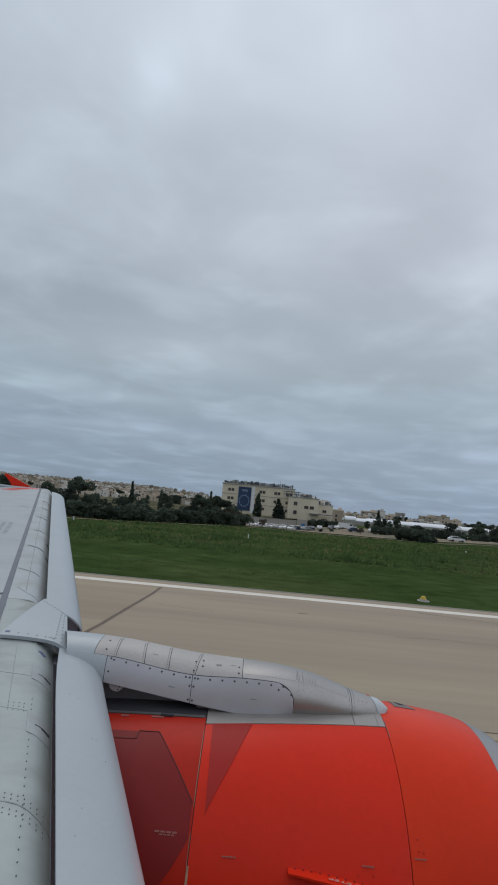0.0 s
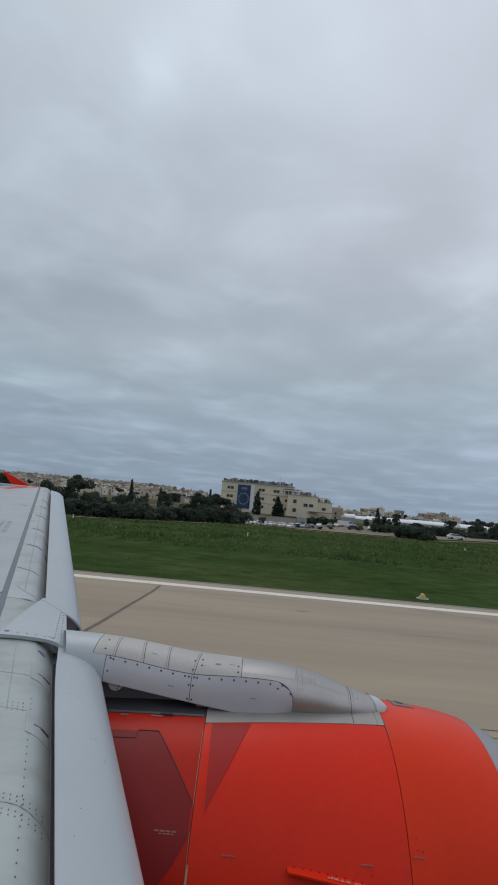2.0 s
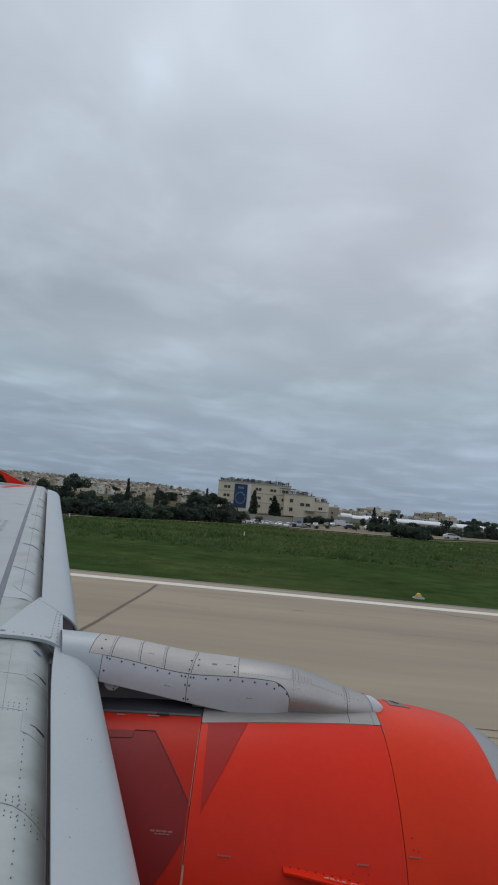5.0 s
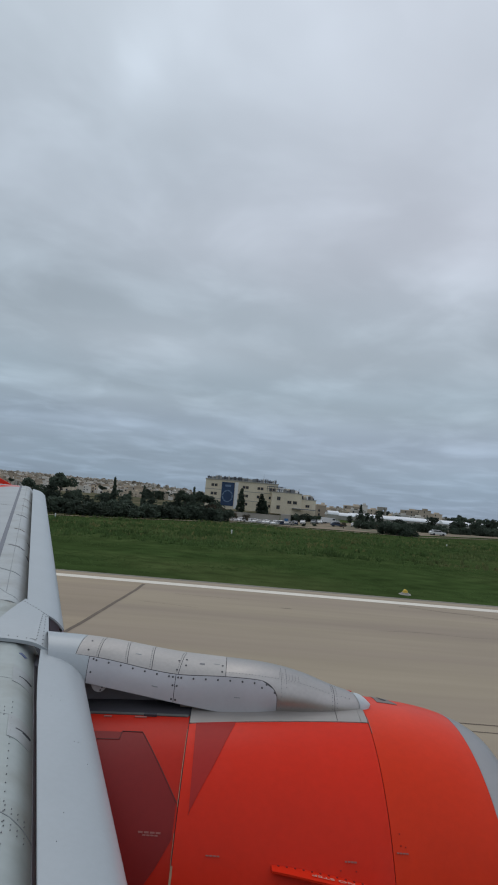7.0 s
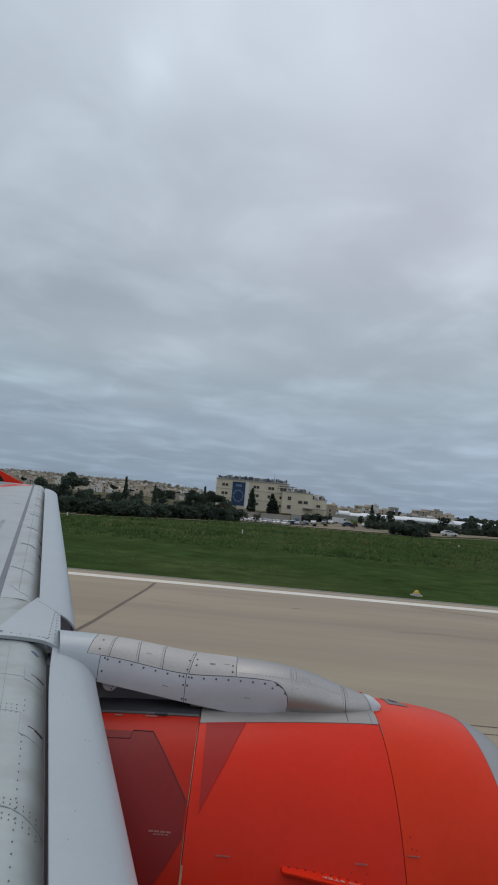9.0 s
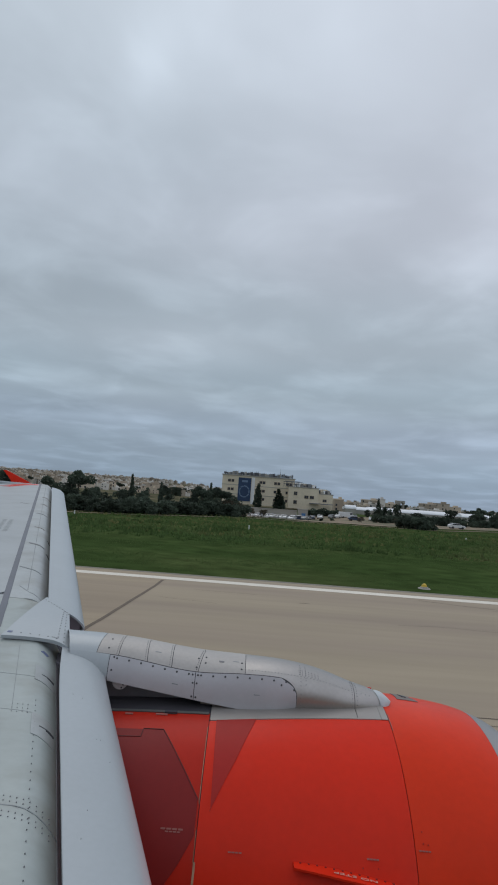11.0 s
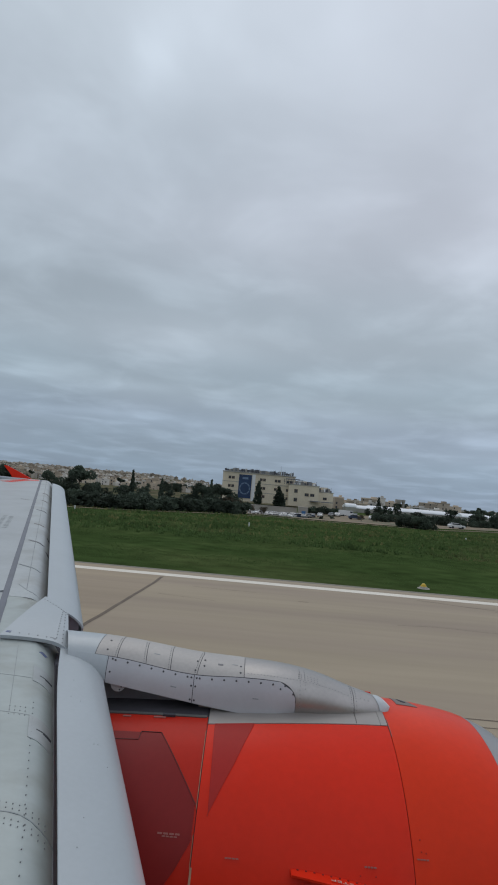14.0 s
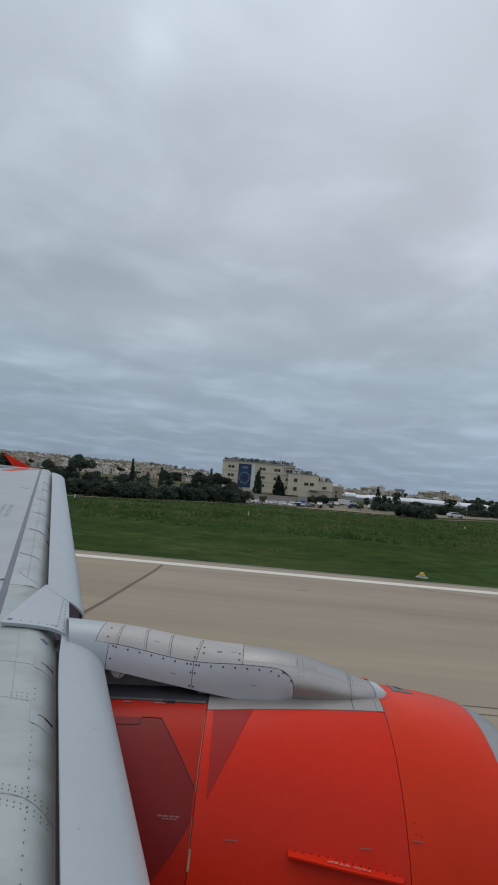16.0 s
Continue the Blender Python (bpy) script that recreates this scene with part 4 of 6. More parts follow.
for x, v in ((-0.56, 1.45), (0.12, 0.45), (-0.42, 0.45), (-0.03, 1.55)):
    ribbon("stencil_bar", pyl, [(x, v), (x + 0.04, v)], 0.006, M["stencil"], pylon, lift=0.001)
ribbon("stencil_bar", pyl, [(-0.125, 1.48), (-0.09, 1.48)], 0.016, M["dim"], pylon, lift=0.001)

# ---- fuselage: a plain white tube behind the window that the camera looks out of
FY, FZ, FR = -1.88, 4.02, 1.975
fv, ff = [], []
xs = [-14, -9, -5, -2, -0.6, -0.16, 0.16, 0.6, 2, 5, 9, 14]
angs = [k * 7.5 for k in range(48)]
win_a = math.degrees(math.asin((4.48 - FZ) / FR))
angs = sorted([a for a in angs if not (2 < a < 25)] + [win_a - 6.5, win_a + 6.5])
for x in xs:
    for a in angs:
        fv.append((x, FY + FR * math.cos(radians(a)), FZ + FR * math.sin(radians(a))))
na = len(angs)
hole = [k for k, a in enumerate(angs) if abs(a - (win_a - 6.5)) < 1e-6][0]
for i in range(len(xs) - 1):
    for k in range(na):
        if not (xs[i] == -0.16 and k == hole):
            ff.append((i * na + k, (i + 1) * na + k, (i + 1) * na + (k + 1) % na, i * na + (k + 1) % na))
ff += [tuple(range(na)), tuple(range((len(xs) - 1) * na, len(xs) * na))]
put("fuselage", mesh_of("fuselage", fv, ff, M["fuselage"], True), plane, "white fuselage side with an open window")
# main landing gear under the wing
gear = part("landing_gear_leg", tube(0.13, 0.11, 2.5, 16, pose(-3.3, 1.9, 0.5)), M["steel"], plane, smooth=True)
for dy in (-0.42, 0.42):
    w = bmesh.new()
    bmesh.ops.create_cone(w, cap_ends=True, segments=32, radius1=0.57, radius2=0.57, depth=0.40, matrix=pose(-3.3, 1.9 + dy, 0.60, 90, 0, 0))
    bmesh.ops.bevel(w, geom=[e for e in w.edges if len(e.link_faces) == 2 and e.calc_face_angle() > 1], offset=0.09, segments=3, affect="EDGES")
    part("wheel", w, M["rubber"], gear, smooth=True)


# ---------------------------------------------------------------- the ground
def smooth(a, b, v):
    s = min(max((v - a) / (b - a), 0.0), 1.0)
    return s * s * (3 - 2 * s)


EDGE = [(-75, 74), (-45, 78), (-28, 84), (-20, 92), (-9, 106), (3, 116), (22, 118), (42, 126), (70, 153), (110, 185), (260, 250)]


def edge_y(x):
    """How far out the field's edge lies."""
    return float(np.interp(x, [p[0] for p in EDGE], [p[1] for p in EDGE]))


def ground_z(x, y):
    """Flat along the runway, lower beyond the field's edge; a town on a low rise far off."""
    h = 26.0 * smooth(330, 2000, y) * smooth(120, -320, x) + 5.0 * smooth(700, 2200, y)
    e = edge_y(x)
    h -= 2.3 * (1 - 0.65 * smooth(14, 40, x)) * smooth(e + 8, e + 62, y) * smooth(-40, -5, x) * smooth(420, 250, x) * smooth(620, 420, y)
    h -= 0.0052 * max(0.0, min(y, 1300) - 34) * smooth(0.90, 0.66, abs(x) / max(y, 180))
    roll = 0.0 if y < 34 else 0.10 * noise.noise(Vector((x * 0.03, y * 0.05, 0.0))) * smooth(34, 60, y)
    return h + roll


gx = sorted({*np.round(np.concatenate([np.linspace(-130, 130, 66), -np.geomspace(140, 4500, 16), np.geomspace(140, 4500, 16)]), 2)})
gy = sorted({*np.round(np.concatenate([np.linspace(-60, 30, 5), np.linspace(32, 260, 76), np.geomspace(270, 4500, 26), -np.geomspace(80, 4500, 8)]), 2)})
verts = [(x, y, ground_z(x, y) if y > 31 else -0.03) for x in gx for y in gy]
n = len(gy)
faces = [(i * n + j, (i + 1) * n + j, (i + 1) * n + j + 1, i * n + j + 1) for i in range(len(gx) - 1) for j in range(n - 1)]
tagged(new("ground", mesh_of("ground", verts, faces, M["grass"], True)), "green grass field with dry brown patches", "ground", kind="structure")


def slab(name, x0, x1, y0, y1, z0, z1, mat, label, category):
    bm = box(x1 - x0, y1 - y0, z1 - z0, ((x0 + x1) / 2, (y0 + y1) / 2, z0))
    return part(name, bm, mat, None, label, category=category, kind="structure")


runway = slab("runway", -1500, 1500, -32, 30.0, -0.3, 0.0, M["runway"], "brown-grey runway with long rubber streaks", "runway")
slab("runway_shoulder", -1500, 1500, 30.0, 30.5, -0.3, -0.006, M["shoulder"], "grey-brown strip of tarmac along the grass", "shoulder")
slab("edge_line", -1500, 1500, 28.30, 29.06, -0.02, 0.008, M["line"], "worn white runway edge line", "line")
old = bmesh.new()
oc = [(-1500, -32), (-8.65, -32), (-3.77, 30.0), (-1500, 30.0)]
rim_lo, rim_hi = [[old.verts.new((x, y, z)) for x, y in oc] for z in (-0.02, 0.004)]
old.faces.new(rim_hi)
for k in range(4):
    old.faces.new((rim_lo[k], rim_lo[(k + 1) % 4], rim_hi[(k + 1) % 4], rim_hi[k]))
part("older_section", old, M["runway_old"], runway, "browner older runway section")
# joints and cracks of the runway, some across, some wandering along it
rnd = random.Random(4)


def crack(x, y, length, heading, width=0.035, wander=0.25):
    verts, faces = [], []
    k = int(length / 0.5)
    for i in range(k + 1):
        y2 = y + math.sin(heading) * i * 0.5 + wander * noise.noise(Vector((x + i * 0.21, y, 3.0)))
        x2 = x + math.cos(heading) * i * 0.5 + wander * noise.noise(Vector((x, y + i * 0.21, 7.0)))
        dx, dy = -math.sin(heading) * width / 2, math.cos(heading) * width / 2
        verts += [(x2 - dx, y2 - dy, 0.0075), (x2 + dx, y2 + dy, 0.0075)]
        if i:
            faces.append((2 * i - 2, 2 * i, 2 * i + 1, 2 * i - 1))
    put("surface_crack", mesh_of("surface_crack", verts, faces, M["joint"]), runway)


crack(5.0, 12.82, 30, radians(-1.0), 0.035, 0.05)
crack(5.2, 12.40, 30, radians(-1.4), 0.03, 0.05)
crack(-4.75, 17.5, 10.5, radians(85.5), 0.15, 0.12)
for cx, cy, cl, ch, cw in ((2.5, 24.6, 0.9, 4, 0.05), (-2.2, 26.0, 3.0, -2, 0.02), (6.0, 21.8, 5.0, 3, 0.018), (11.5, 26.4, 4.0, -5, 0.02), (-1.0, 23.2, 2.5, 170, 0.018), (15.0, 20.5, 6.0, 1, 0.02)):
    crack(cx, cy, cl, radians(ch), cw, 0.3)
crack(8.5, 27.6, 6.5, radians(-16), 0.04, 0.5)
crack(14, 24.5, 9, radians(-6), 0.03, 0.5)
for x in (-60, 60):
    crack(x, -30, 58, radians(92), 0.08, 0.1)

# field edge: a pale dirt track, and dry ground beyond it
def track_strip(name, pts, width, mat, label, lift):
    verts, faces = [], []
    k = 0
    for (x0, y0), (x1, y1) in zip(pts, pts[1:]):
        for i in range(13):
            x, y = x0 + (x1 - x0) * i / 12, y0 + (y1 - y0) * i / 12
            y += 1.2 * noise.noise(Vector((x * 0.05, 2.0, y * 0.05)))
            for s in (-1, 1):
                verts.append((x, y + s * width / 2, ground_z(x, y + s * width / 2) + lift))
            if k:
                faces.append((2 * k - 2, 2 * k, 2 * k + 1, 2 * k - 1))
            k += 1
    tagged(new(name, fix(mesh_of(name, verts, faces, mat))), label, "track", kind="structure")


track_strip("dirt_track", EDGE, 2.0, M["dirt"], "pale dirt track at the edge of the field", 0.08)


def ground_patch(name, x0, x1, near, far_, lift, mat, label, category, nx=50, ny=14):
    """A sheet laid on the ground between two lines y = near(x) and y = far_(x), with a ragged edge."""
    verts = []
    for a in range(nx + 1):
        x = x0 + (x1 - x0) * a / nx
        lo, hi = near(x) + 3 * noise.noise(Vector((x * 0.11, 1.0, 0.0))), far_(x) + 6 * noise.noise(Vector((x * 0.07, 5.0, 0.0)))
        for b in range(ny + 1):
            y = lo + (hi - lo) * b / ny
            verts.append((x, y, ground_z(x, y) + lift))
    m = ny + 1
    faces = [(a * m + b, (a + 1) * m + b, (a + 1) * m + b + 1, a * m + b + 1) for a in range(nx) for b in range(ny)]
    tagged(new(name, mesh_of(name, verts, faces, mat, True)), label, category, kind="structure")


ground_patch("dry_ground", -4, 250, lambda x: edge_y(x) + 7, lambda x: edge_y(x) + 120, 0.10, M["dirt"], "bare brown ground with dry weeds", "ground", 90, 30)
ground_patch("scrub", -190, -4, lambda x: edge_y(x) + 5, lambda x: 345, 0.10, M["scrub"], "dark scrub between the hedge and the town", "ground", 40, 24)
# scrub and gardens under the town
hx, hy = np.linspace(-1150, 900, 60), np.geomspace(330, 2600, 30)
hv = [(x * (0.45 + y / 2600), y, ground_z(x * (0.45 + y / 2600), y) + 0.35) for x in hx for y in hy]
hf = [(a * 30 + b, (a + 1) * 30 + b, (a + 1) * 30 + b + 1, a * 30 + b + 1) for a in range(59) for b in range(29)]
tagged(new("hillside", mesh_of("hillside", hv, hf, M["scrub"], True)), "olive-brown scrub land below the town", "hillside", kind="structure")

# ---- grass: short near the runway, rough and tufted further out
def grass(name, count, y0, y1, size, seed, mat, label, clumpy=0.0, low=1.0):
    r = np.random.default_rng(seed)
    u = r.random(count)
    y = y0 * (y1 / y0) ** u
    x = (r.random(count) * 2 - 1) * (0.56 * y + 6)
    keep = np.array([noise.noise(Vector((a * 0.05, b * 0.09, seed))) > clumpy - 0.35 * r.random() for a, b in zip(x, y)])
    x, y = x[keep], y[keep]
    verts, faces = [], []
    for a, b in zip(x, y):
        z = ground_z(a, b) - 0.02
        s = size * (low + (1 - low) * smooth(y0, y0 * 1.6, b)) * (0.5 + r.random()) * (0.75 + 0.5 * noise.noise(Vector((a * 0.15, b * 0.2, 5.0))))
        for _ in range(4):
            w = r.random() * 6.283
            lean = (r.random() - 0.5) * 1.1 * s
            cx, cy = math.cos(w) * s * 0.30, math.sin(w) * s * 0.30
            ox, oy = (r.random() - 0.5) * s, (r.random() - 0.5) * s
            k = len(verts)
            verts += [(a + ox - cx, b + oy - cy, z), (a + ox + cx, b + oy + cy, z), (a + ox + lean, b + oy + lean * 0.4, z + s)]
            faces.append((k, k + 1, k + 2))
    put(name, mesh_of(name, verts, faces, mat), None, label, "grass", kind="stuff")


grass("grass", 22000, 31.6, 62, 0.065, 2, M["blade"], "short dark green grass beside the runway")
grass("grass", 32000, 40, 130, 0.17, 3, M["blade"], "rough tufted grass with dry stalks", 0.02, 0.3)

grass("grass", 6500, 52, 118, 0.42, 6, M["blade"], "coarse green clumps in the rough field", 0.12)
grass("dry_grass", 2200, 58, 112, 0.36, 9, M["dry_blade"], "pale dry grass tufts in the field", 0.16)

# runway edge lights and white marker posts
def edge_light(x, y):
    t = thing("runway_light", "low yellow runway edge light on a pale base", "light", (x, y, -0.02), group="runway lights")
    part("base", join(tube(0.36, 0.33, 0.05, 24), tube(0.24, 0.20, 0.09, 24, pose(0, 0, 0.04))), M["concrete"], t)
    part("collar", tube(0.17, 0.15, 0.07, 20, pose(0, 0, 0.12)), M["yellow"], t)
    dome = bmesh.new()
    bmesh.ops.create_uvsphere(dome, u_segments=16, v_segments=8, radius=0.13, matrix=pose(0, 0, 0.20) @ Matrix.Diagonal((1, 1, 0.8, 1)))
    part("lamp_head", dome, M["yellow"], t, smooth=True)
    return t


el = edge_light(10.1, 31.9)
for x in (-170, -110, -50, 70, 130, 190):
    copy_thing(el, pose(x + 0.1, 31.9, -0.02))


def post(x, y):
    t = thing("marker_post", "short white marker post in the grass", "post", (x, y, ground_z(x, y)), group="marker posts")
    part("shaft", box(0.15, 0.15, 0.48, bevel=0.02), M["white"], t)
    part("cap", box(0.19, 0.19, 0.06, (0, 0, 0.48), 0.02), M["white"], t)
    return t


mp0 = post(0.2, 76.2)
for x, y in ((-25, 81), (34, 88), (-70, 72), (95, 120)):
    copy_thing(mp0, pose(x, y, ground_z(x, y)))


# ---------------------------------------------------------------- trees and shrubs
def crown_mesh(name, blobs, cards, size, seed, mat):
    """Leaf clumps scattered through a few overlapping lobes, denser at their skins."""
    r = np.random.default_rng(seed)
    verts, faces = [], []
    weight = np.array([b[3] * b[4] for b in blobs], float)
    weight /= weight.sum()
    for _ in range(cards):
        bx, by, bz, rh, rv = blobs[int(r.choice(len(blobs), p=weight))]
        d = r.normal(size=3)
        d /= np.linalg.norm(d)
        k = 0.55 + 0.5 * r.random() ** 0.5
        p = np.array((bx, by, bz)) + d * np.array((rh, rh, rv)) * k
        a = r.normal(size=3)
        a /= np.linalg.norm(a)
        b = np.cross(a, r.normal(size=3))
        b /= np.linalg.norm(b)
        s = size * (0.5 + r.random())
        i = len(verts)
        verts += [p - a * s, p + b * s * 0.7, p + a * s, p - b * s * 0.7]
        faces.append((i, i + 1, i + 2, i + 3))
    return mesh_of(name, verts, faces, mat)


def limbs(height, spread, count, seed, r0=0.22):
    r = random.Random(seed)
    out = [tube(r0, r0 * 0.55, height, 8)]
    for _ in range(count):
        z = height * r.uniform(0.45, 0.95)
        out.append(tube(r0 * 0.45, r0 * 0.12, spread * r.uniform(0.7, 1.2), 6, pose(0, 0, z, r.uniform(25, 60), 0, r.uniform(0, 360))))
    return join(*out)


def tree(name, label, trunk_h, spread, blobs, cards, size, seed, mat="leaf"):
    t = thing(name, label, "tree" if "shrub" not in name else "shrub", (0, -400, -0.03), group="trees and shrubs")
    part("trunk", limbs(trunk_h, spread, 6, seed), M["bark"], t)
    put("crown", crown_mesh("crown", blobs, cards, size, seed, M[mat]), t)
    return t


def lobes(seed, count, width, low, high, size):
    """Uneven lobes of a crown, spread through its width and height."""
    r = random.Random(seed)
    out = []
    for _ in range(count):
        z = r.uniform(low, high)
        reach = width * math.sqrt(max(0.05, 1 - ((z - low) / (high - low) - 0.35) ** 2 * 1.6))
        a, d = r.uniform(0, 6.28), reach * r.uniform(0.2, 1.0)
        s = size * r.uniform(0.55, 1.15)
        out.append((d * math.cos(a), d * math.sin(a), z, s, s * r.uniform(0.6, 0.95)))
    return out


KIND = {}
for k in range(3):
    KIND["round%d" % k] = tree("broadleaf_tree", "dark green broadleaf tree with an uneven crown", 3.2, 2.4, lobes(20 + k, 18, 2.6, 1.5, 6.4, 1.2), 1800, 0.26, 11 + k)
    KIND["shrub%d" % k] = tree("shrub", "dense dark green shrub at the field edge", 1.0, 1.4, lobes(30 + k, 15, 2.6, 0.7, 2.7, 0.95), 1400, 0.22, 41 + k)
KIND["dry"] = tree("shrub", "brownish bare shrub at the field edge", 1.4, 1.6, lobes(50, 11, 2.0, 0.9, 3.2, 0.9), 900, 0.18, 13, "leaf_dry")
KIND["cypress"] = tree("cypress", "tall narrow dark cypress", 3.0, 0.6, [(0, 0, 3.0, 1.2, 2.4), (0.1, 0, 6.0, 1.0, 2.4), (0, 0.1, 9.0, 0.65, 2.0), (0.05, 0, 11.2, 0.35, 1.2)], 1300, 0.32, 14)
KIND["pine"] = tree("umbrella_pine", "umbrella pine with a flat dark crown", 6.0, 2.4, lobes(60, 12, 3.0, 6.4, 8.0, 1.2), 1300, 0.32, 15)


def plant(kind, x, y, s=1.0, sz=None):
    m = Matrix.LocRotScale((x, y, ground_z(x, y) - 0.05), Euler((0, 0, rnd.uniform(0, 6.28))), (s, s, sz or s))
    if kind in ("round", "shrub"):
        kind += str(rnd.randrange(3))
    return copy_thing(KIND[kind], m)


# the dark hedge along the field's far edge, ahead of the town
for k in range(46):
    x = -72 + k * 1.55 + rnd.uniform(-0.5, 0.5)
    plant("shrub", x, edge_y(x) + 6 + rnd.uniform(-1.5, 3.5), rnd.uniform(0.8, 1.05), rnd.uniform(0.66, 0.92))
for k in range(24):
    x = -70 + k * 2.9 + rnd.uniform(-0.9, 0.9)
    plant(rnd.choice(("shrub", "round")), x, edge_y(x) + 22 + rnd.uniform(-4, 8), rnd.uniform(0.45, 0.62))
for k in range(44):
    x = -62 + k * 1.36 + rnd.uniform(-0.8, 0.8)
    if noise.noise(Vector((x * 0.16, 3.0, 0.0))) > -0.22:
        h = rnd.uniform(0.50, 0.78)
        plant(rnd.choice(("round", "round", "cypress", "round", "pine")), x, edge_y(x) + rnd.uniform(9, 26), h * rnd.uniform(0.75, 1.05), h)
for x, y, s in ((-38, 120, 0.56), (-34, 124, 0.62), (-36, 130, 0.60), (-15, 135, 0.6), (-11.5, 138, 0.66), (-8.5, 140, 0.62)):
    plant("round", x, y, s)
for x, y, s in ((-20, 128, 0.31), (-18.6, 130, 0.30), (-13.2, 134, 0.45), (-5.0, 150, 0.42), (-3.6, 153, 0.46)):
    plant("cypress", x, y, s * 1.5, s)
for x, y, s in ((-4.6, 127, 0.95), (-3.0, 129, 0.8), (0.4, 132, 0.55), (3.5, 134, 0.5), (33, 165, 0.5), (42, 160, 0.45)):
    plant("dry", x, y, s)
# in front of the office block
plant("cypress", 4.6, 326, 2.0, 1.20)
plant("cypress", 16.4, 326, 2.3, 1.02)
plant("cypress", 18.4, 324, 1.9, 0.7)
for x, y, s in ((23.5, 226, 0.85), (25.5, 228, 1.0), (28, 226, 0.9), (30.5, 229, 1.0), (33, 226, 0.8), (34.5, 222, 0.85), (36.5, 220, 0.6), (24, 186, 0.32), (28, 188, 0.32)):
    plant("shrub", x, y, s)
# dark clump and hedge in front of the white sheds
for x, y, s in ((35.0, 126, 0.8), (37.0, 125, 0.9), (39.2, 126, 0.9), (41.0, 128, 0.75), (38, 129, 0.95)):
    plant("shrub", x, y, s, s * 0.9)
for k in range(34):
    x = 40 + k * 1.8
    plant("shrub", x, 178 + rnd.uniform(-4, 6) + k * 0.9, rnd.uniform(0.6, 0.95), rnd.uniform(0.6, 1.0))
for x, y, s in ((70, 300, 0.7), (72.5, 302, 0.75), (75, 300, 0.6)):
    plant("round", x, y, s)
for k in range(30):
    x = 84 + k * 2.6 + rnd.uniform(-1, 1)
    plant(rnd.choice(("round", "shrub", "round")), x, 225 + rnd.uniform(-14, 14) + k * 0.8, rnd.uniform(0.7, 1.1))
for x, y, s, q in ((57, 250, 0.62, 0.80), (58.5, 252, 0.5, 0.6), (60.4, 230, 0.66, 0.82), (60.3, 200, 0.6, 0.62), (62.2, 201, 0.6, 0.48), (58.6, 201, 0.6, 0.5), (52, 248, 0.5, 0.5)):
    plant("round", x, y, s, q)
plant("pine", 123.6, 300, 0.95)
plant("pine", 130, 305, 0.85)
plant("cypress", 92, 402, 1.3, 0.9)
plant("round", 92.6, 404, 0.9)
# woods in front of the town, and scattered about it
for k in range(70):
    y = rnd.uniform(330, 1000)
    x = rnd.uniform(-0.47 * y - 20, -0.06 * y)
    plant(rnd.choice(("round", "shrub", "round", "pine")), x, y, rnd.uniform(0.5, 1.0))
for k in range(46):
    plant("round", rnd.uniform(-75, 14), 450 + rnd.uniform(-40, 110), rnd.uniform(0.8, 1.25))
for k in range(60):
    y = rnd.uniform(420, 1100)
    plant(rnd.choice(("round", "shrub")), rnd.uniform(0.20 * y, 0.55 * y), y, rnd.uniform(0.8, 1.3))


# ---------------------------------------------------------------- buildings
def windows_on(t, w, h, cols, rows, ww, wh, y, z0, frame_mat="frame"):
    """Windows sunk into a front wall of width w: a frame with a dark pane in it."""
    fr = join(box(ww + 0.3, 0.16, 0.15, (0, 0, -0.15)), box(ww + 0.3, 0.16, 0.15, (0, 0, wh)), box(0.15, 0.16, wh, (-ww / 2 - 0.075, 0, 0)), box(0.15, 0.16, wh, (ww / 2 + 0.075, 0, 0)),
              box(0.08, 0.12, wh, (0, 0, 0)))
    fm = bpy.data.meshes.new("window_frame")
    fr.to_mesh(fm)
    fr.free()
    fm.materials.append(M[frame_mat])
    pm = bpy.data.meshes.new("pane")
    b = box(ww, 0.06, wh)
    b.to_mesh(pm)
    b.free()
    pm.materials.append(M["glass"])
    for x, z in [(x, z) for z in rows for x in cols]:
        f = put("window", fm, t, m=pose(x, y - 0.05, z0 + z))
        put("pane", pm, f)


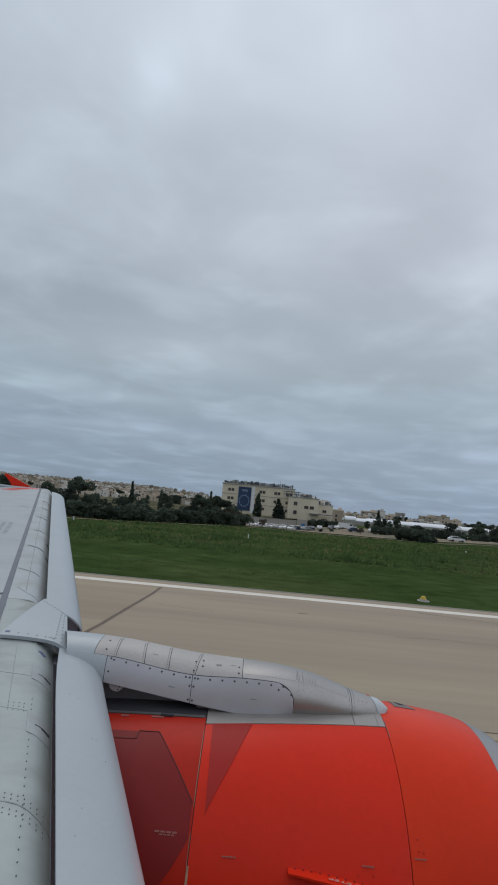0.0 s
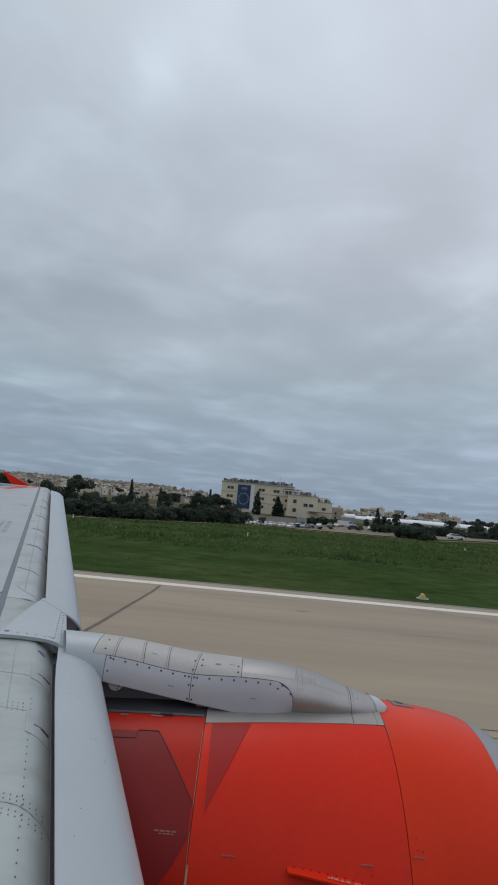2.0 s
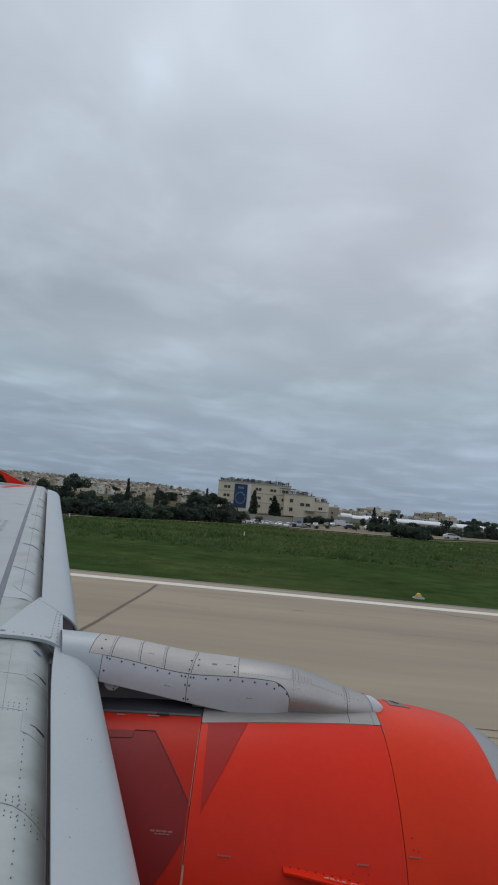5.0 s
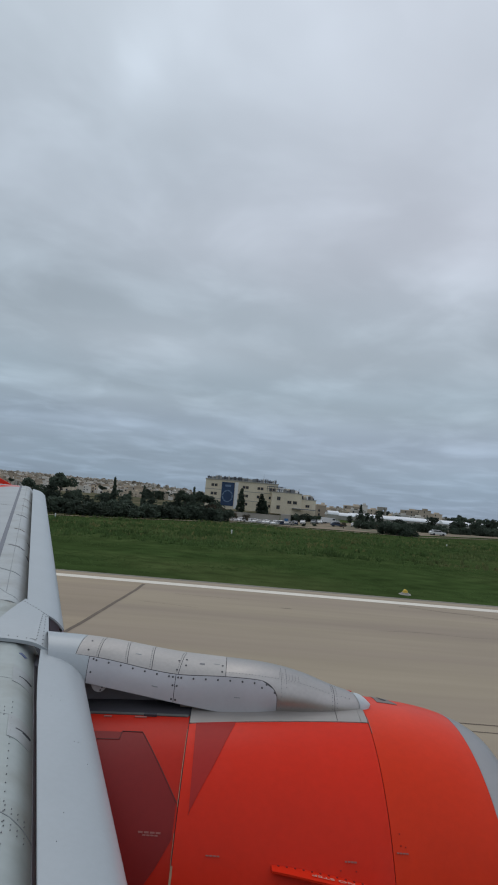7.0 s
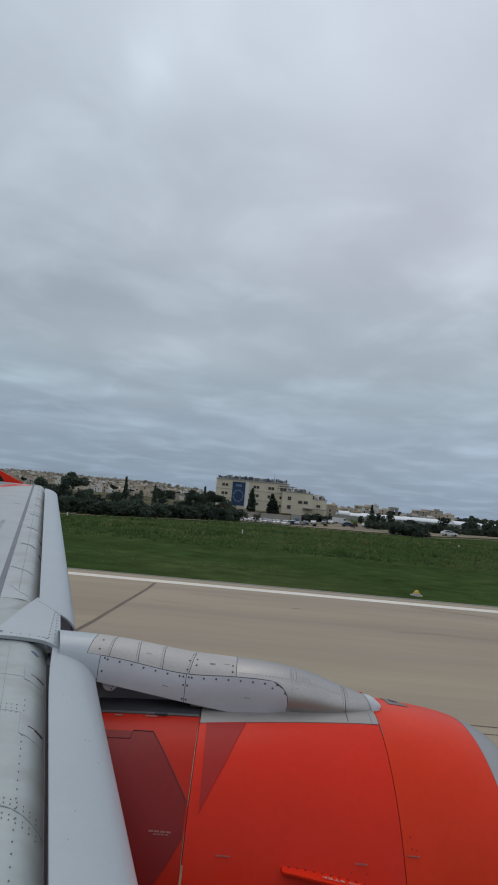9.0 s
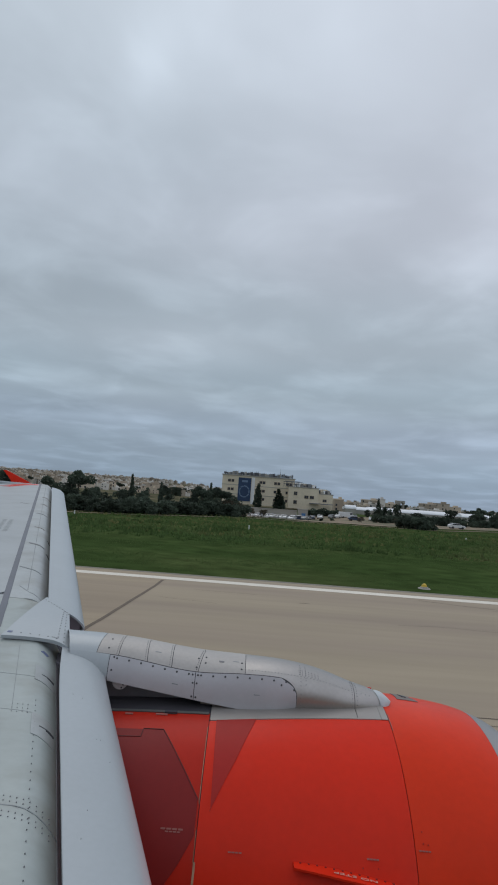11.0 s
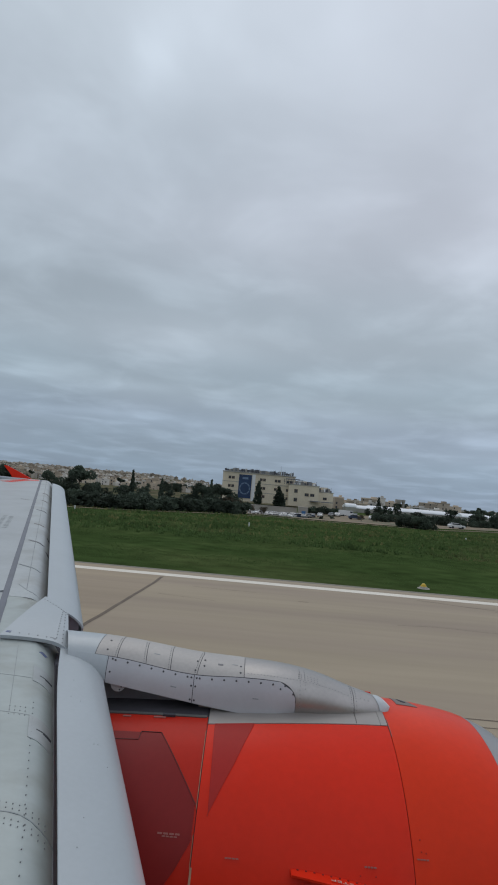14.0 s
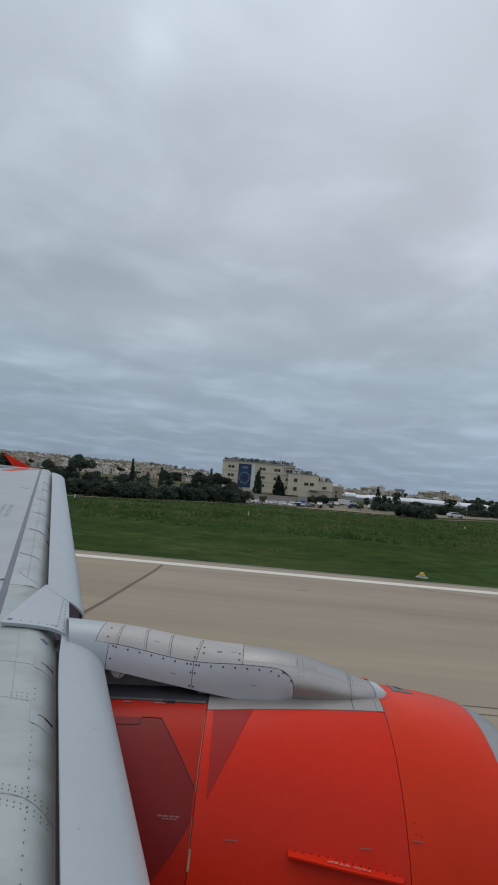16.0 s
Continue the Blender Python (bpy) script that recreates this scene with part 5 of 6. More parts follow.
def office():
    t = thing("office_block", "cream limestone office block with a tall blue banner", "building", (-18.0, 352, -2.1), 0)
    W, H, D = 45.5, 17.6, 24.0
    part("wall", box(W, D, H, (W / 2, D / 2, 0), 0.05), M["stone"], t)
    for z in (5.9, 11.6):
        part("string_course", box(W + 0.2, 0.2, 0.35, (W / 2, -0.05, z), 0.04), M["concrete"], t)
    part("cornice", box(W + 0.8, D + 0.8, 0.6, (W / 2, D / 2, H), 0.08), M["concrete"], t, "pale projecting cornice")
    ban = part("banner", box(8.0, 0.25, 14.6, (14.2, -0.18, 2.0), 0.04), M["banner"], t, "tall dark blue banner")
    for k in range(9):
        a = radians(k * 40)
        part("banner_shape", box(0.7, 0.06, 1.9, (0, 0, -0.95)), M["bannerl"], ban, m=pose(14.2 + 3.0 * math.cos(a), -0.36, 8.0 + 3.4 * math.sin(a), 0, -k * 40, 0))
    part("banner_shape", box(3.6, 0.06, 1.3, (14.2, -0.36, 13.8)), M["bannerl"], ban)
    part("pilaster", box(2.0, 0.5, H - 1, (19.5, -0.15, 0.5), 0.05), M["white"], t, "white strip beside the banner")
    windows_on(t, W, H, (4.5, 6.6, 24.2, 26.2, 33.5, 35.5, 41, 43), (3.2, 8.3, 13.6), 1.5, 1.5, 0.0, 0.0)
    # roof plant: tanks, racks and pipes
    r = random.Random(8)
    for k in range(34):
        kx, kh = 1.5 + k * 1.28, r.uniform(0.9, 2.0)
        part("roof_unit", join(box(r.uniform(0.8, 1.6), 1.4, kh, (0, 0, 0.35), 0.06), box(0.7, 0.7, 0.35), box(0.12, 0.12, 0.7, (0.3, 0, kh + 0.3))), M[r.choice(("roofplant", "steel", "roofplant", "concrete"))], t, m=pose(kx, 1.2 + r.uniform(0, 1.5), H + 0.6))
    for k in range(18):
        part("roof_unit", join(box(r.uniform(0.8, 2.2), 1.6, r.uniform(0.6, 1.5), (0, 0, 0.35), 0.06), box(0.9, 0.9, 0.35)), M["roofplant"], t, m=pose(3.5 + k * 1.9 + r.uniform(-.5, .5), 3 + r.uniform(0, 6), H + 0.6))
    part("roof_rack", join(*[box(0.14, 0.14, 2.0, (20 + 2.6 * k, 5, H + 0.6)) for k in range(9)], box(21.5, 0.16, 0.16, (30.4, 5, H + 2.4)), box(21.5, 0.16, 0.16, (30.4, 5, H + 1.6))), M["steel"], t, "steel rack on the roof")
    part("aerial", tube(0.10, 0.04, 6.0, 8, pose(36.5, 8, H + 0.6)), M["steel"], t)
    return t


office()


def annex():
    t = thing("annex_building", "lower cream limestone annex beside the office block", "building", (23.5, 344, -2.1))
    part("wall", join(box(18.5, 22, 12.8, (9.2, 11, 0), 0.05), box(9, 20, 9.6, (23.0, 12, 0), 0.05)), M["stone"], t)
    part("parapet", join(box(19.1, 22.5, 0.5, (9.2, 11, 12.8), 0.06), box(9.4, 20.4, 0.45, (23.2, 12, 9.6), 0.06)), M["concrete"], t)
    windows_on(t, 18, 12, (4.3,), (2.9, 8.2), 1.9, 2.0, 0.0, 0.0)
    windows_on(t, 18, 12, (11.0, 14.4), (6.6,), 2.3, 1.6, 0.0, 0.0)
    windows_on(t, 18, 12, (22.5,), (5.2,), 2.2, 1.4, 2.0, 0.0)
    part("terrace_frame", join(box(9, 0.3, 0.4, (2.5, 6, 16.2)), *[box(0.25, 0.25, 3.4, (-1.5 + 4 * k, 6, 12.8)) for k in range(3)], box(7, 5, 2.2, (6, 12, 13.2), 0.1)), M["roofplant"], t)
    r = random.Random(21)
    for k in range(20):
        kx = 1.0 + 1.35 * k
        part("roof_unit", join(box(r.uniform(0.9, 2.2), 1.5, r.uniform(0.8, 2.4), (0, 0, 0), 0.08), box(0.14, 0.14, r.uniform(1.5, 3.2), (0.5, 0, 0))), M[r.choice(("roofplant", "steel", "concrete", "sheet"))], t, m=pose(kx, r.uniform(4, 14), 13.3 if kx < 18 else 10.0))
    part("roof_house", join(box(8, 7, 3.0, (8, 16, 12.8), 0.08), box(5, 5, 2.4, (15, 15, 12.8), 0.08), box(4.4, 6, 3.4, (23.5, 16, 9.6), 0.08)), M["stone"], t, "set-back rooms on the roof")
    part("pergola", join(*[box(0.2, 0.2, 3.0, (-3 + 2.2 * k, 3, 12.9)) for k in range(6)], box(12, 0.25, 0.25, (2.5, 3, 15.9)), box(12, 0.18, 0.18, (2.5, 3, 14.6))), M["steel"], t, "steel pergola on the terrace")
    part("canopy", box(14, 3.0, 0.5, (20, -1.5, 3.6), 0.05), M["roofplant"], t, "dark canopy over the entrance")
    return t


annex()


def wall_block(name, label, x, y, w, d, h, mat, turn=0, zoff=-0.1):
    t = thing(name, label, "wall" if "wall" in name else "building", (x, y, zoff), turn)
    part("wall", box(w, d, h, bevel=0.05), M[mat], t)
    part("coping", box(w + 0.2, d + 0.2, 0.25, (0, 0, h), 0.05), M["concrete"], t)
    return t


wall_block("boundary_wall", "pale concrete boundary wall below the office block", 9, 216, 19, 0.4, 2.8, "concrete", 5, -3.4)
gate = wall_block("gate_house", "small pale gatehouse with a blue door", 21.0, 220, 3.6, 4, 3.4, "concrete", 0, -3.4)
part("door", box(1.5, 0.12, 2.1, (0.2, -2.05, 0), 0.03), M["blue"], gate, "bright blue door")


# white greenhouse sheds
def shed(x, y, w, d, h, turn=0):
    t = thing("white_shed", "long low white-roofed shed", "shed", (x, y, ground_z(x, y) - 0.2), turn, "white sheds")
    part("wall", box(w, d, h * 0.62, bevel=0.05), M["concrete"], t)
    n = 12
    vs, fs = [], []
    for sx in (-w / 2 - 0.2, w / 2 + 0.2):
        for k in range(n + 1):
            a = math.pi * k / n
            vs.append((sx, -d / 2 * math.cos(a) * 1.03, h * 0.60 + h * 0.42 * math.sin(a)))
    fs += [(k, k + 1, n + 2 + k, n + 1 + k) for k in range(n)]
    fs += [tuple(range(n + 1)), tuple(range(2 * n + 1, n, -1))]
    put("roof", fix(mesh_of("roof", vs, fs, M["sheet"])), t, "white sheeted roof")
    return t


shed(64, 336, 15, 12, 4.3)
shed(85, 342, 27, 13, 4.8)
shed(112, 344, 27, 14, 5.0)
shed(141, 336, 32, 15, 5.0, -4)
shed(59, 330, 6, 6, 5.0)


# houses of the town
def house_mesh(w, d, h, mat):
    t = thing("town_house", "flat-roofed limestone town house", "house", (0, -500, -0.03), group="town houses")
    part("wall", box(w, d, h, bevel=0.04), M[mat], t)
    part("parapet", join(box(w + 0.3, 0.4, 0.9, (0, -d / 2, h)), box(w + 0.3, 0.4, 0.9, (0, d / 2, h)), box(0.4, d, 0.9, (-w / 2, 0, h)), box(0.4, d, 0.9, (w / 2, 0, h)), box(w * 0.3, d * 0.4, 2.4, (w * 0.2, 0, h))), M[mat], t)
    pm = bpy.data.meshes.new("window")
    b = box(1.2, 0.2, 1.8)
    b.to_mesh(pm)
    b.free()
    pm.materials.append(M["glass"])
    for z in np.arange(1.2, h - 1.5, 3.3):
        for x in np.arange(-w / 2 + 1.6, w / 2 - 1.0, 3.9):
            if rnd.random() < 0.25:
                continue
            put("window", pm, t, m=pose(x, -d / 2 - 0.04, z))
    return t


HOUSES = [house_mesh(8, 9, 6.6, "house"), house_mesh(10, 10, 9.6, "housew"), house_mesh(6.5, 9, 9.6, "house"), house_mesh(13, 10, 6.6, "housew"), house_mesh(10, 9, 3.6, "house"), house_mesh(7, 8, 6.6, "housew"), house_mesh(18, 12, 9.6, "house")]
for k in range(235):
    y = 500 + 460 * rnd.random()
    x = -0.50 * y + 0.44 * y * rnd.random()
    if rnd.random() < smooth(-0.24, -0.05, x / y):
        continue
    copy_thing(rnd.choice(HOUSES), Matrix.LocRotScale((x, y, ground_z(x, y) - 0.3), Euler((0, 0, radians(rnd.uniform(-35, 35)))), (rnd.uniform(0.75, 1.15), 1, rnd.uniform(0.6, 1.0))))
for k in range(70):
    y = rnd.uniform(500, 700)
    x = y * rnd.uniform(-0.50, -0.10)
    copy_thing(rnd.choice(HOUSES), Matrix.LocRotScale((x, y, ground_z(x, y) - 0.3), Euler((0, 0, radians(rnd.uniform(-35, 35)))), (rnd.uniform(0.5, 0.9), 1, rnd.uniform(0.45, 0.75))))
for k in range(26):
    y = rnd.uniform(620, 1200)
    x = y * rnd.uniform(0.10, 0.48)
    copy_thing(rnd.choice(HOUSES), Matrix.LocRotScale((x, y, ground_z(x, y) - 0.3), Euler((0, 0, radians(rnd.uniform(-35, 35)))), (1, 1, rnd.uniform(0.5, 0.8))))
for x, y, k, q in ((62, 395, 2, 0.85), (66, 402, 0, 0.8), (70, 405, 2, 0.7), (86, 425, 0, 0.8), (90, 428, 5, 1.0), (96, 430, 1, 0.7), (103, 425, 4, 0.8), (150, 500, 3, 0.9), (165, 505, 3, 0.85), (178, 510, 4, 0.9), (128, 600, 6, 1.1), (139, 602, 1, 1.25), (148, 604, 6, 0.9), (170, 610, 4, 1.0), (221, 700, 6, 1.25), (239, 705, 6, 1.4), (255, 708, 6, 1.1)):
    copy_thing(HOUSES[k], Matrix.LocRotScale((x, y, ground_z(x, y) - 0.3), Euler((0, 0, radians(rnd.uniform(-10, 10)))), (1, 1, q)))

# the far part of the town, too small to tell house from house
far = random.Random(77)
fv, ff = [], []
wv, wf = [], []
for k in range(3600):
    y = 850 + 1250 * far.random() if k < 1700 else 540 + 360 * far.random()
    q = far.random()
    x = y * (-0.52 + 0.50 * q) if far.random() < 0.82 else y * far.uniform(-0.05, 0.5)
    if x / y > -0.16 and far.random() < 0.55:
        continue
    if k >= 1700 and x / y > -0.10:
        continue
    w, d, h = far.uniform(5, 13), far.uniform(7, 12), far.choice((3.5, 6.5, 6.5, 9.5)) * far.uniform(0.8, 1.1)
    if k >= 1700:
        w, h = w * 0.7, h * 0.75
    z, a = ground_z(x, y) - 0.5, far.uniform(-0.6, 0.6)
    # dark openings in the walls that face the runway
    for b0 in (1.5, 4.6, 7.7):
        if b0 + 1.7 > h:
            break
        for px in np.arange(-w / 2 + 1.1, w / 2 - 0.8, 2.6):
            if far.random() < 0.35:
                continue
            i = len(wv)
            for py in (-d / 2 - 0.12, -d / 2 + 0.12):
                for sx, zz in ((-1, 0), (1, 0), (1, 1), (-1, 1)):
                    qx = px + sx * 0.6
                    wv.append((x + qx * math.cos(a) - py * math.sin(a), y + qx * math.sin(a) + py * math.cos(a), z + b0 + zz * 1.6))
            wf += [(i, i + 1, i + 2, i + 3), (i + 3, i + 2, i + 6, i + 7), (i + 1, i + 5, i + 6, i + 2), (i + 4, i, i + 3, i + 7)]
    for bw, bd, b0, b1 in ((w, d, 0, h), (w * 0.35, d * 0.4, h, h + 2.2)):
        i = len(fv)
        for zz in (b0, b1):
            for sx, sy in ((-1, -1), (1, -1), (1, 1), (-1, 1)):
                px, py = sx * bw / 2, sy * bd / 2
                fv.append((x + px * math.cos(a) - py * math.sin(a), y + px * math.sin(a) + py * math.cos(a), z + zz))
        ff += [(i + 4, i + 5, i + 6, i + 7), (i, i + 1, i + 5, i + 4), (i + 1, i + 2, i + 6, i + 5), (i + 2, i + 3, i + 7, i + 6), (i + 3, i, i + 4, i + 7)]
ft = put("far_town", mesh_of("far_town", fv, ff, M["far_house"]), None, "mass of tan and pale flat-roofed houses on the rise", "town", kind="stuff")
put("window", mesh_of("window", wv, wf, M["glass"]), ft, "dark window openings", kind="stuff")


# round concrete tower behind the sheds
def water_tower(x, y):
    t = thing("water_tower", "slim pale concrete water tower behind the sheds", "tower", (x, y, ground_z(x, y) - 0.2))
    part("shaft", tube(1.5, 1.35, 9.5, 20), M["concrete"], t)
    part("tank", join(tube(1.4, 2.1, 1.0, 24, pose(0, 0, 9.4)), tube(2.1, 2.1, 2.2, 24, pose(0, 0, 10.35))), M["concrete"], t)
    part("roof", tube(2.2, 2.0, 0.3, 24, pose(0, 0, 12.5)), M["roofplant"], t)


water_tower(164, 602)


# ---------------------------------------------------------------- parked vehicles
def car(label, mat, at, turn=0, van=False):
    t = thing("van" if van else "car", label, "van" if van else "car", at, turn, "parked vehicles")
    bm = bmesh.new()
    prof = [(-2.1, 0.35), (2.1, 0.35), (2.15, 0.75), (1.9, 0.95), (1.1, 1.0), (0.55, 1.45), (-1.2, 1.48), (-1.9, 1.05), (-2.15, 0.9)]
    if van:
        prof = [(-2.9, 0.4), (2.9, 0.4), (2.95, 1.0), (2.6, 1.3), (2.1, 2.2), (-2.85, 2.3), (-2.95, 0.9)]
    for y in (-0.85, 0.85):
        bm.faces.new([bm.verts.new((x, y, z)) for x, z in prof])
    v = list(bm.verts)
    k = len(prof)
    for i in range(k):
        bm.faces.new((v[i], v[(i + 1) % k], v[k + (i + 1) % k], v[k + i]))
    bmesh.ops.recalc_face_normals(bm, faces=bm.faces)
    bmesh.ops.bevel(bm, geom=list(bm.edges), offset=0.06, segments=2, affect="EDGES")
    part("body", bm, M[mat], t, smooth=False)
    part("side_window", box(2.2 if not van else 1.0, 1.72, 0.34 if not van else 0.6, (-0.35 if not van else 1.7, 0, 1.04 if not van else 1.4), 0.03), M["glass"], t)
    if not van:
        for x, tilt, name in ((0.84, -48, "windscreen"), (-1.56, 57, "rear_window")):
            part(name, box(0.05, 1.36, 0.52, (0, 0, -0.26), 0.01), M["glass"], t, m=pose(x, 0, 1.24, 0, tilt, 0))
    else:
        part("windscreen", box(0.05, 1.4, 0.75, (0, 0, -0.37), 0.01), M["glass"], t, m=pose(2.37, 0, 1.75, 0, -29, 0))
    for x in (-1.3, 1.3):
        for y in (-0.8, 0.8):
            part("wheel", tube(0.32, 0.32, 0.22, 16, pose(x, y + 0.11, 0.32, 90, 0, 0)), M["rubber"], t)
    return t


def parked(x, y):
    return (x, y, ground_z(x, y) + 0.05)


wc = car("small white parked car on bare ground", "car_white", parked(6.0, 188), 74)
for x, y, a in ((8.4, 191, 170), (10.4, 187, 12), (12.6, 192, 5), (14.8, 189, 175), (17.8, 197, 8), (55.3, 150, 3), (3.2, 193, 172), (43, 196, 0), (47, 199, 176)):
    copy_thing(wc, pose(*parked(x, y), 0, 0, a + 66 if x < 50 else a))
dc = car("dark blue parked car on bare ground", "car_dark", parked(35.0, 186), 4)
copy_thing(dc, pose(*parked(17.2, 191), 0, 0, 8))
gc = car("grey parked car on bare ground", "car_grey", parked(19.0, 190), 70)
car("white parked minibus on bare ground", "car_white", parked(37.0, 214), 5, True)

for x, y, a, which in ((1.0, 190, 4, 0), (20.4, 194, 176, 2), (22.6, 199, 6, 1), (26.0, 204, 3, 0), (30.5, 208, 178, 2), (33.0, 209, 2, 0), (40.5, 215, 5, 2), (12.0, 197, 174, 2), (15.6, 198, 4, 0), (8.0, 198, 4, 1), (4.6, 196, 174, 2), (9.4, 186, 2, 2)):
    copy_thing((wc, dc, gc)[which], pose(*parked(x, y), 0, 0, a + 72))
# a square water tower behind the sheds
wt = thing("water_tower", "pale square concrete water tower among far roofs", "tower", (158, 600, ground_z(158, 600) - 0.3))
part("shaft", box(4.6, 4.6, 9.6, (0, 0, 0), 0.1), M["concrete"], wt)
part("tank", box(5.6, 5.6, 3.2, (0, 0, 9.6), 0.15), M["concrete"], wt)


# ---------------------------------------------------------------- along the runway, behind and ahead of where the aircraft stands
slab("apron", -272, -165, 33.5, 150, -0.3, 0.12, M["concrete"], "pale concrete apron with weedy joints", "apron")
for y in (52, 84):
    slab("apron_joint", -272, -165, y, y + 0.8, -0.02, 0.126, M["blade"], "grassy joint across the apron", "joint")
slab("red_line", -258, -165, 37.0, 38.2, -0.02, 0.126, M["mark"], "faded red line edged with white", "line")
slab("red_line_edge", -258, -165, 38.2, 38.5, -0.02, 0.126, M["line"], "white edge of the faded red line", "line")
sign = thing("runway_sign", "red sign board with a white letter on short legs", "sign", (-277, 50, ground_z(-277, 50)))
board = part("board", box(2.2, 0.25, 1.2, (0, 0, 0.35), 0.03), M["red"], sign)
for x in (-0.8, 0.8):
    part("leg", box(0.1, 0.1, 0.36, (x, 0, 0)), M["steel"], sign)
part("letter", join(box(0.14, 0.04, 0.8, (-0.25, -0.145, 0.55)), *[box(0.5, 0.04, 0.13, (0.0, -0.145, z)) for z in (0.55, 0.885, 1.22)]), M["white"], board, "white capital E")
for x, y, s_ in ((-520, 170, 1.2), (-470, 160, 0.8), (-455, 165, 1.3), (-428, 150, 1.5), (-420, 152, 1.2), (-380, 170, 0.7), (-360, 180, 0.8), (330, 210, 1.5), (338, 214, 1.2), (410, 250, 1.4), (418, 246, 1.3), (426, 252, 1.2)):
    plant("round", x, y, s_)
for k in range(30):
    plant("shrub", -640 + k * 9 + rnd.uniform(-3, 3), 175 + rnd.uniform(-8, 8), rnd.uniform(0.8, 1.3))
for k in range(24):
    plant("shrub", 280 + k * 8 + rnd.uniform(-3, 3), 235 + rnd.uniform(-8, 8), rnd.uniform(0.7, 1.2))

# lattice crane beyond the field
crane = thing("lattice_crane", "tall grey lattice boom crane standing beyond the field", "crane", (226, 322, ground_z(226, 322)), 20)
part("carriage", join(box(5.0, 3.2, 1.0, (0, 0, 0.5), 0.1), box(5.6, 0.8, 1.0, (0, -1.4, 0), 0.2), box(5.6, 0.8, 1.0, (0, 1.4, 0), 0.2)), M["steel"], crane)
part("cab", box(2.6, 2.6, 2.2, (-0.4, 0, 1.5), 0.1), M["yellow"], crane)
boom = []
for k in range(24):
    for a, b in ((-0.5, -0.5), (0.5, -0.5), (0.5, 0.5), (-0.5, 0.5)):
        boom.append(tube(0.06, 0.06, 1.0, 6, pose(a, b, k)))
    boom.append(tube(0.04, 0.04, 1.42, 6, pose(-0.5, -0.5, k, 0, 45, 0)))
    boom.append(tube(0.04, 0.04, 1.42, 6, pose(-0.5, 0.5, k, 0, 45, 0)))
    boom.append(tube(0.04, 0.04, 1.42, 6, pose(0.5, -0.5, k, -45, 0, 0)))
part("boom", join(*boom), M["steel"], crane, m=pose(1.6, 0, 2.0, 0, 18, 0))


# low wall, dry strip and trees before the first houses, far behind the aircraft
for x0, w_ in ((-420, 46), (-368, 40), (-322, 30)):
    wall_block("boundary_wall", "low cream rubble boundary wall of the field", x0, 176, w_, 0.5, 1.6, "stone", -2, ground_z(x0, 176) - 0.2)
ground_patch("dry_strip", -290, -273, lambda x: 40, lambda x: 150, 0.06, M["dirt"], "strip of dry brown grass beside the apron", "ground", 10, 14)
for k in range(46):
    y = rnd.uniform(300, 640)
    x = rnd.uniform(-760, -0.52 * y - 20)
    copy_thing(rnd.choice(HOUSES), Matrix.LocRotScale((x, y, ground_z(x, y) - 0.4), Euler((0, 0, radians(rnd.uniform(-25, 25)))), (rnd.uniform(0.8, 1.2), 1, rnd.uniform(0.7, 1.0))))
for k in range(40):
    plant(rnd.choice(("round", "shrub", "pine", "round")), rnd.uniform(-700, -260), rnd.uniform(190, 330), rnd.uniform(0.7, 1.2))
for x, y in ((-212, 118), (-186, 104)):
    cone = thing("apron_beacon", "small dark beacon standing on the apron", "beacon", (x, y, 0.12), group="apron beacons")
    part("base", tube(0.5, 0.45, 0.12, 20), M["concrete"], cone)
    part("mast", tube(0.08, 0.07, 0.9, 10, pose(0, 0, 0.12)), M["steel"], cone)
    part("lamp_head", tube(0.28, 0.2, 0.45, 16, pose(0, 0, 1.0)), M["steel"], cone, smooth=True)


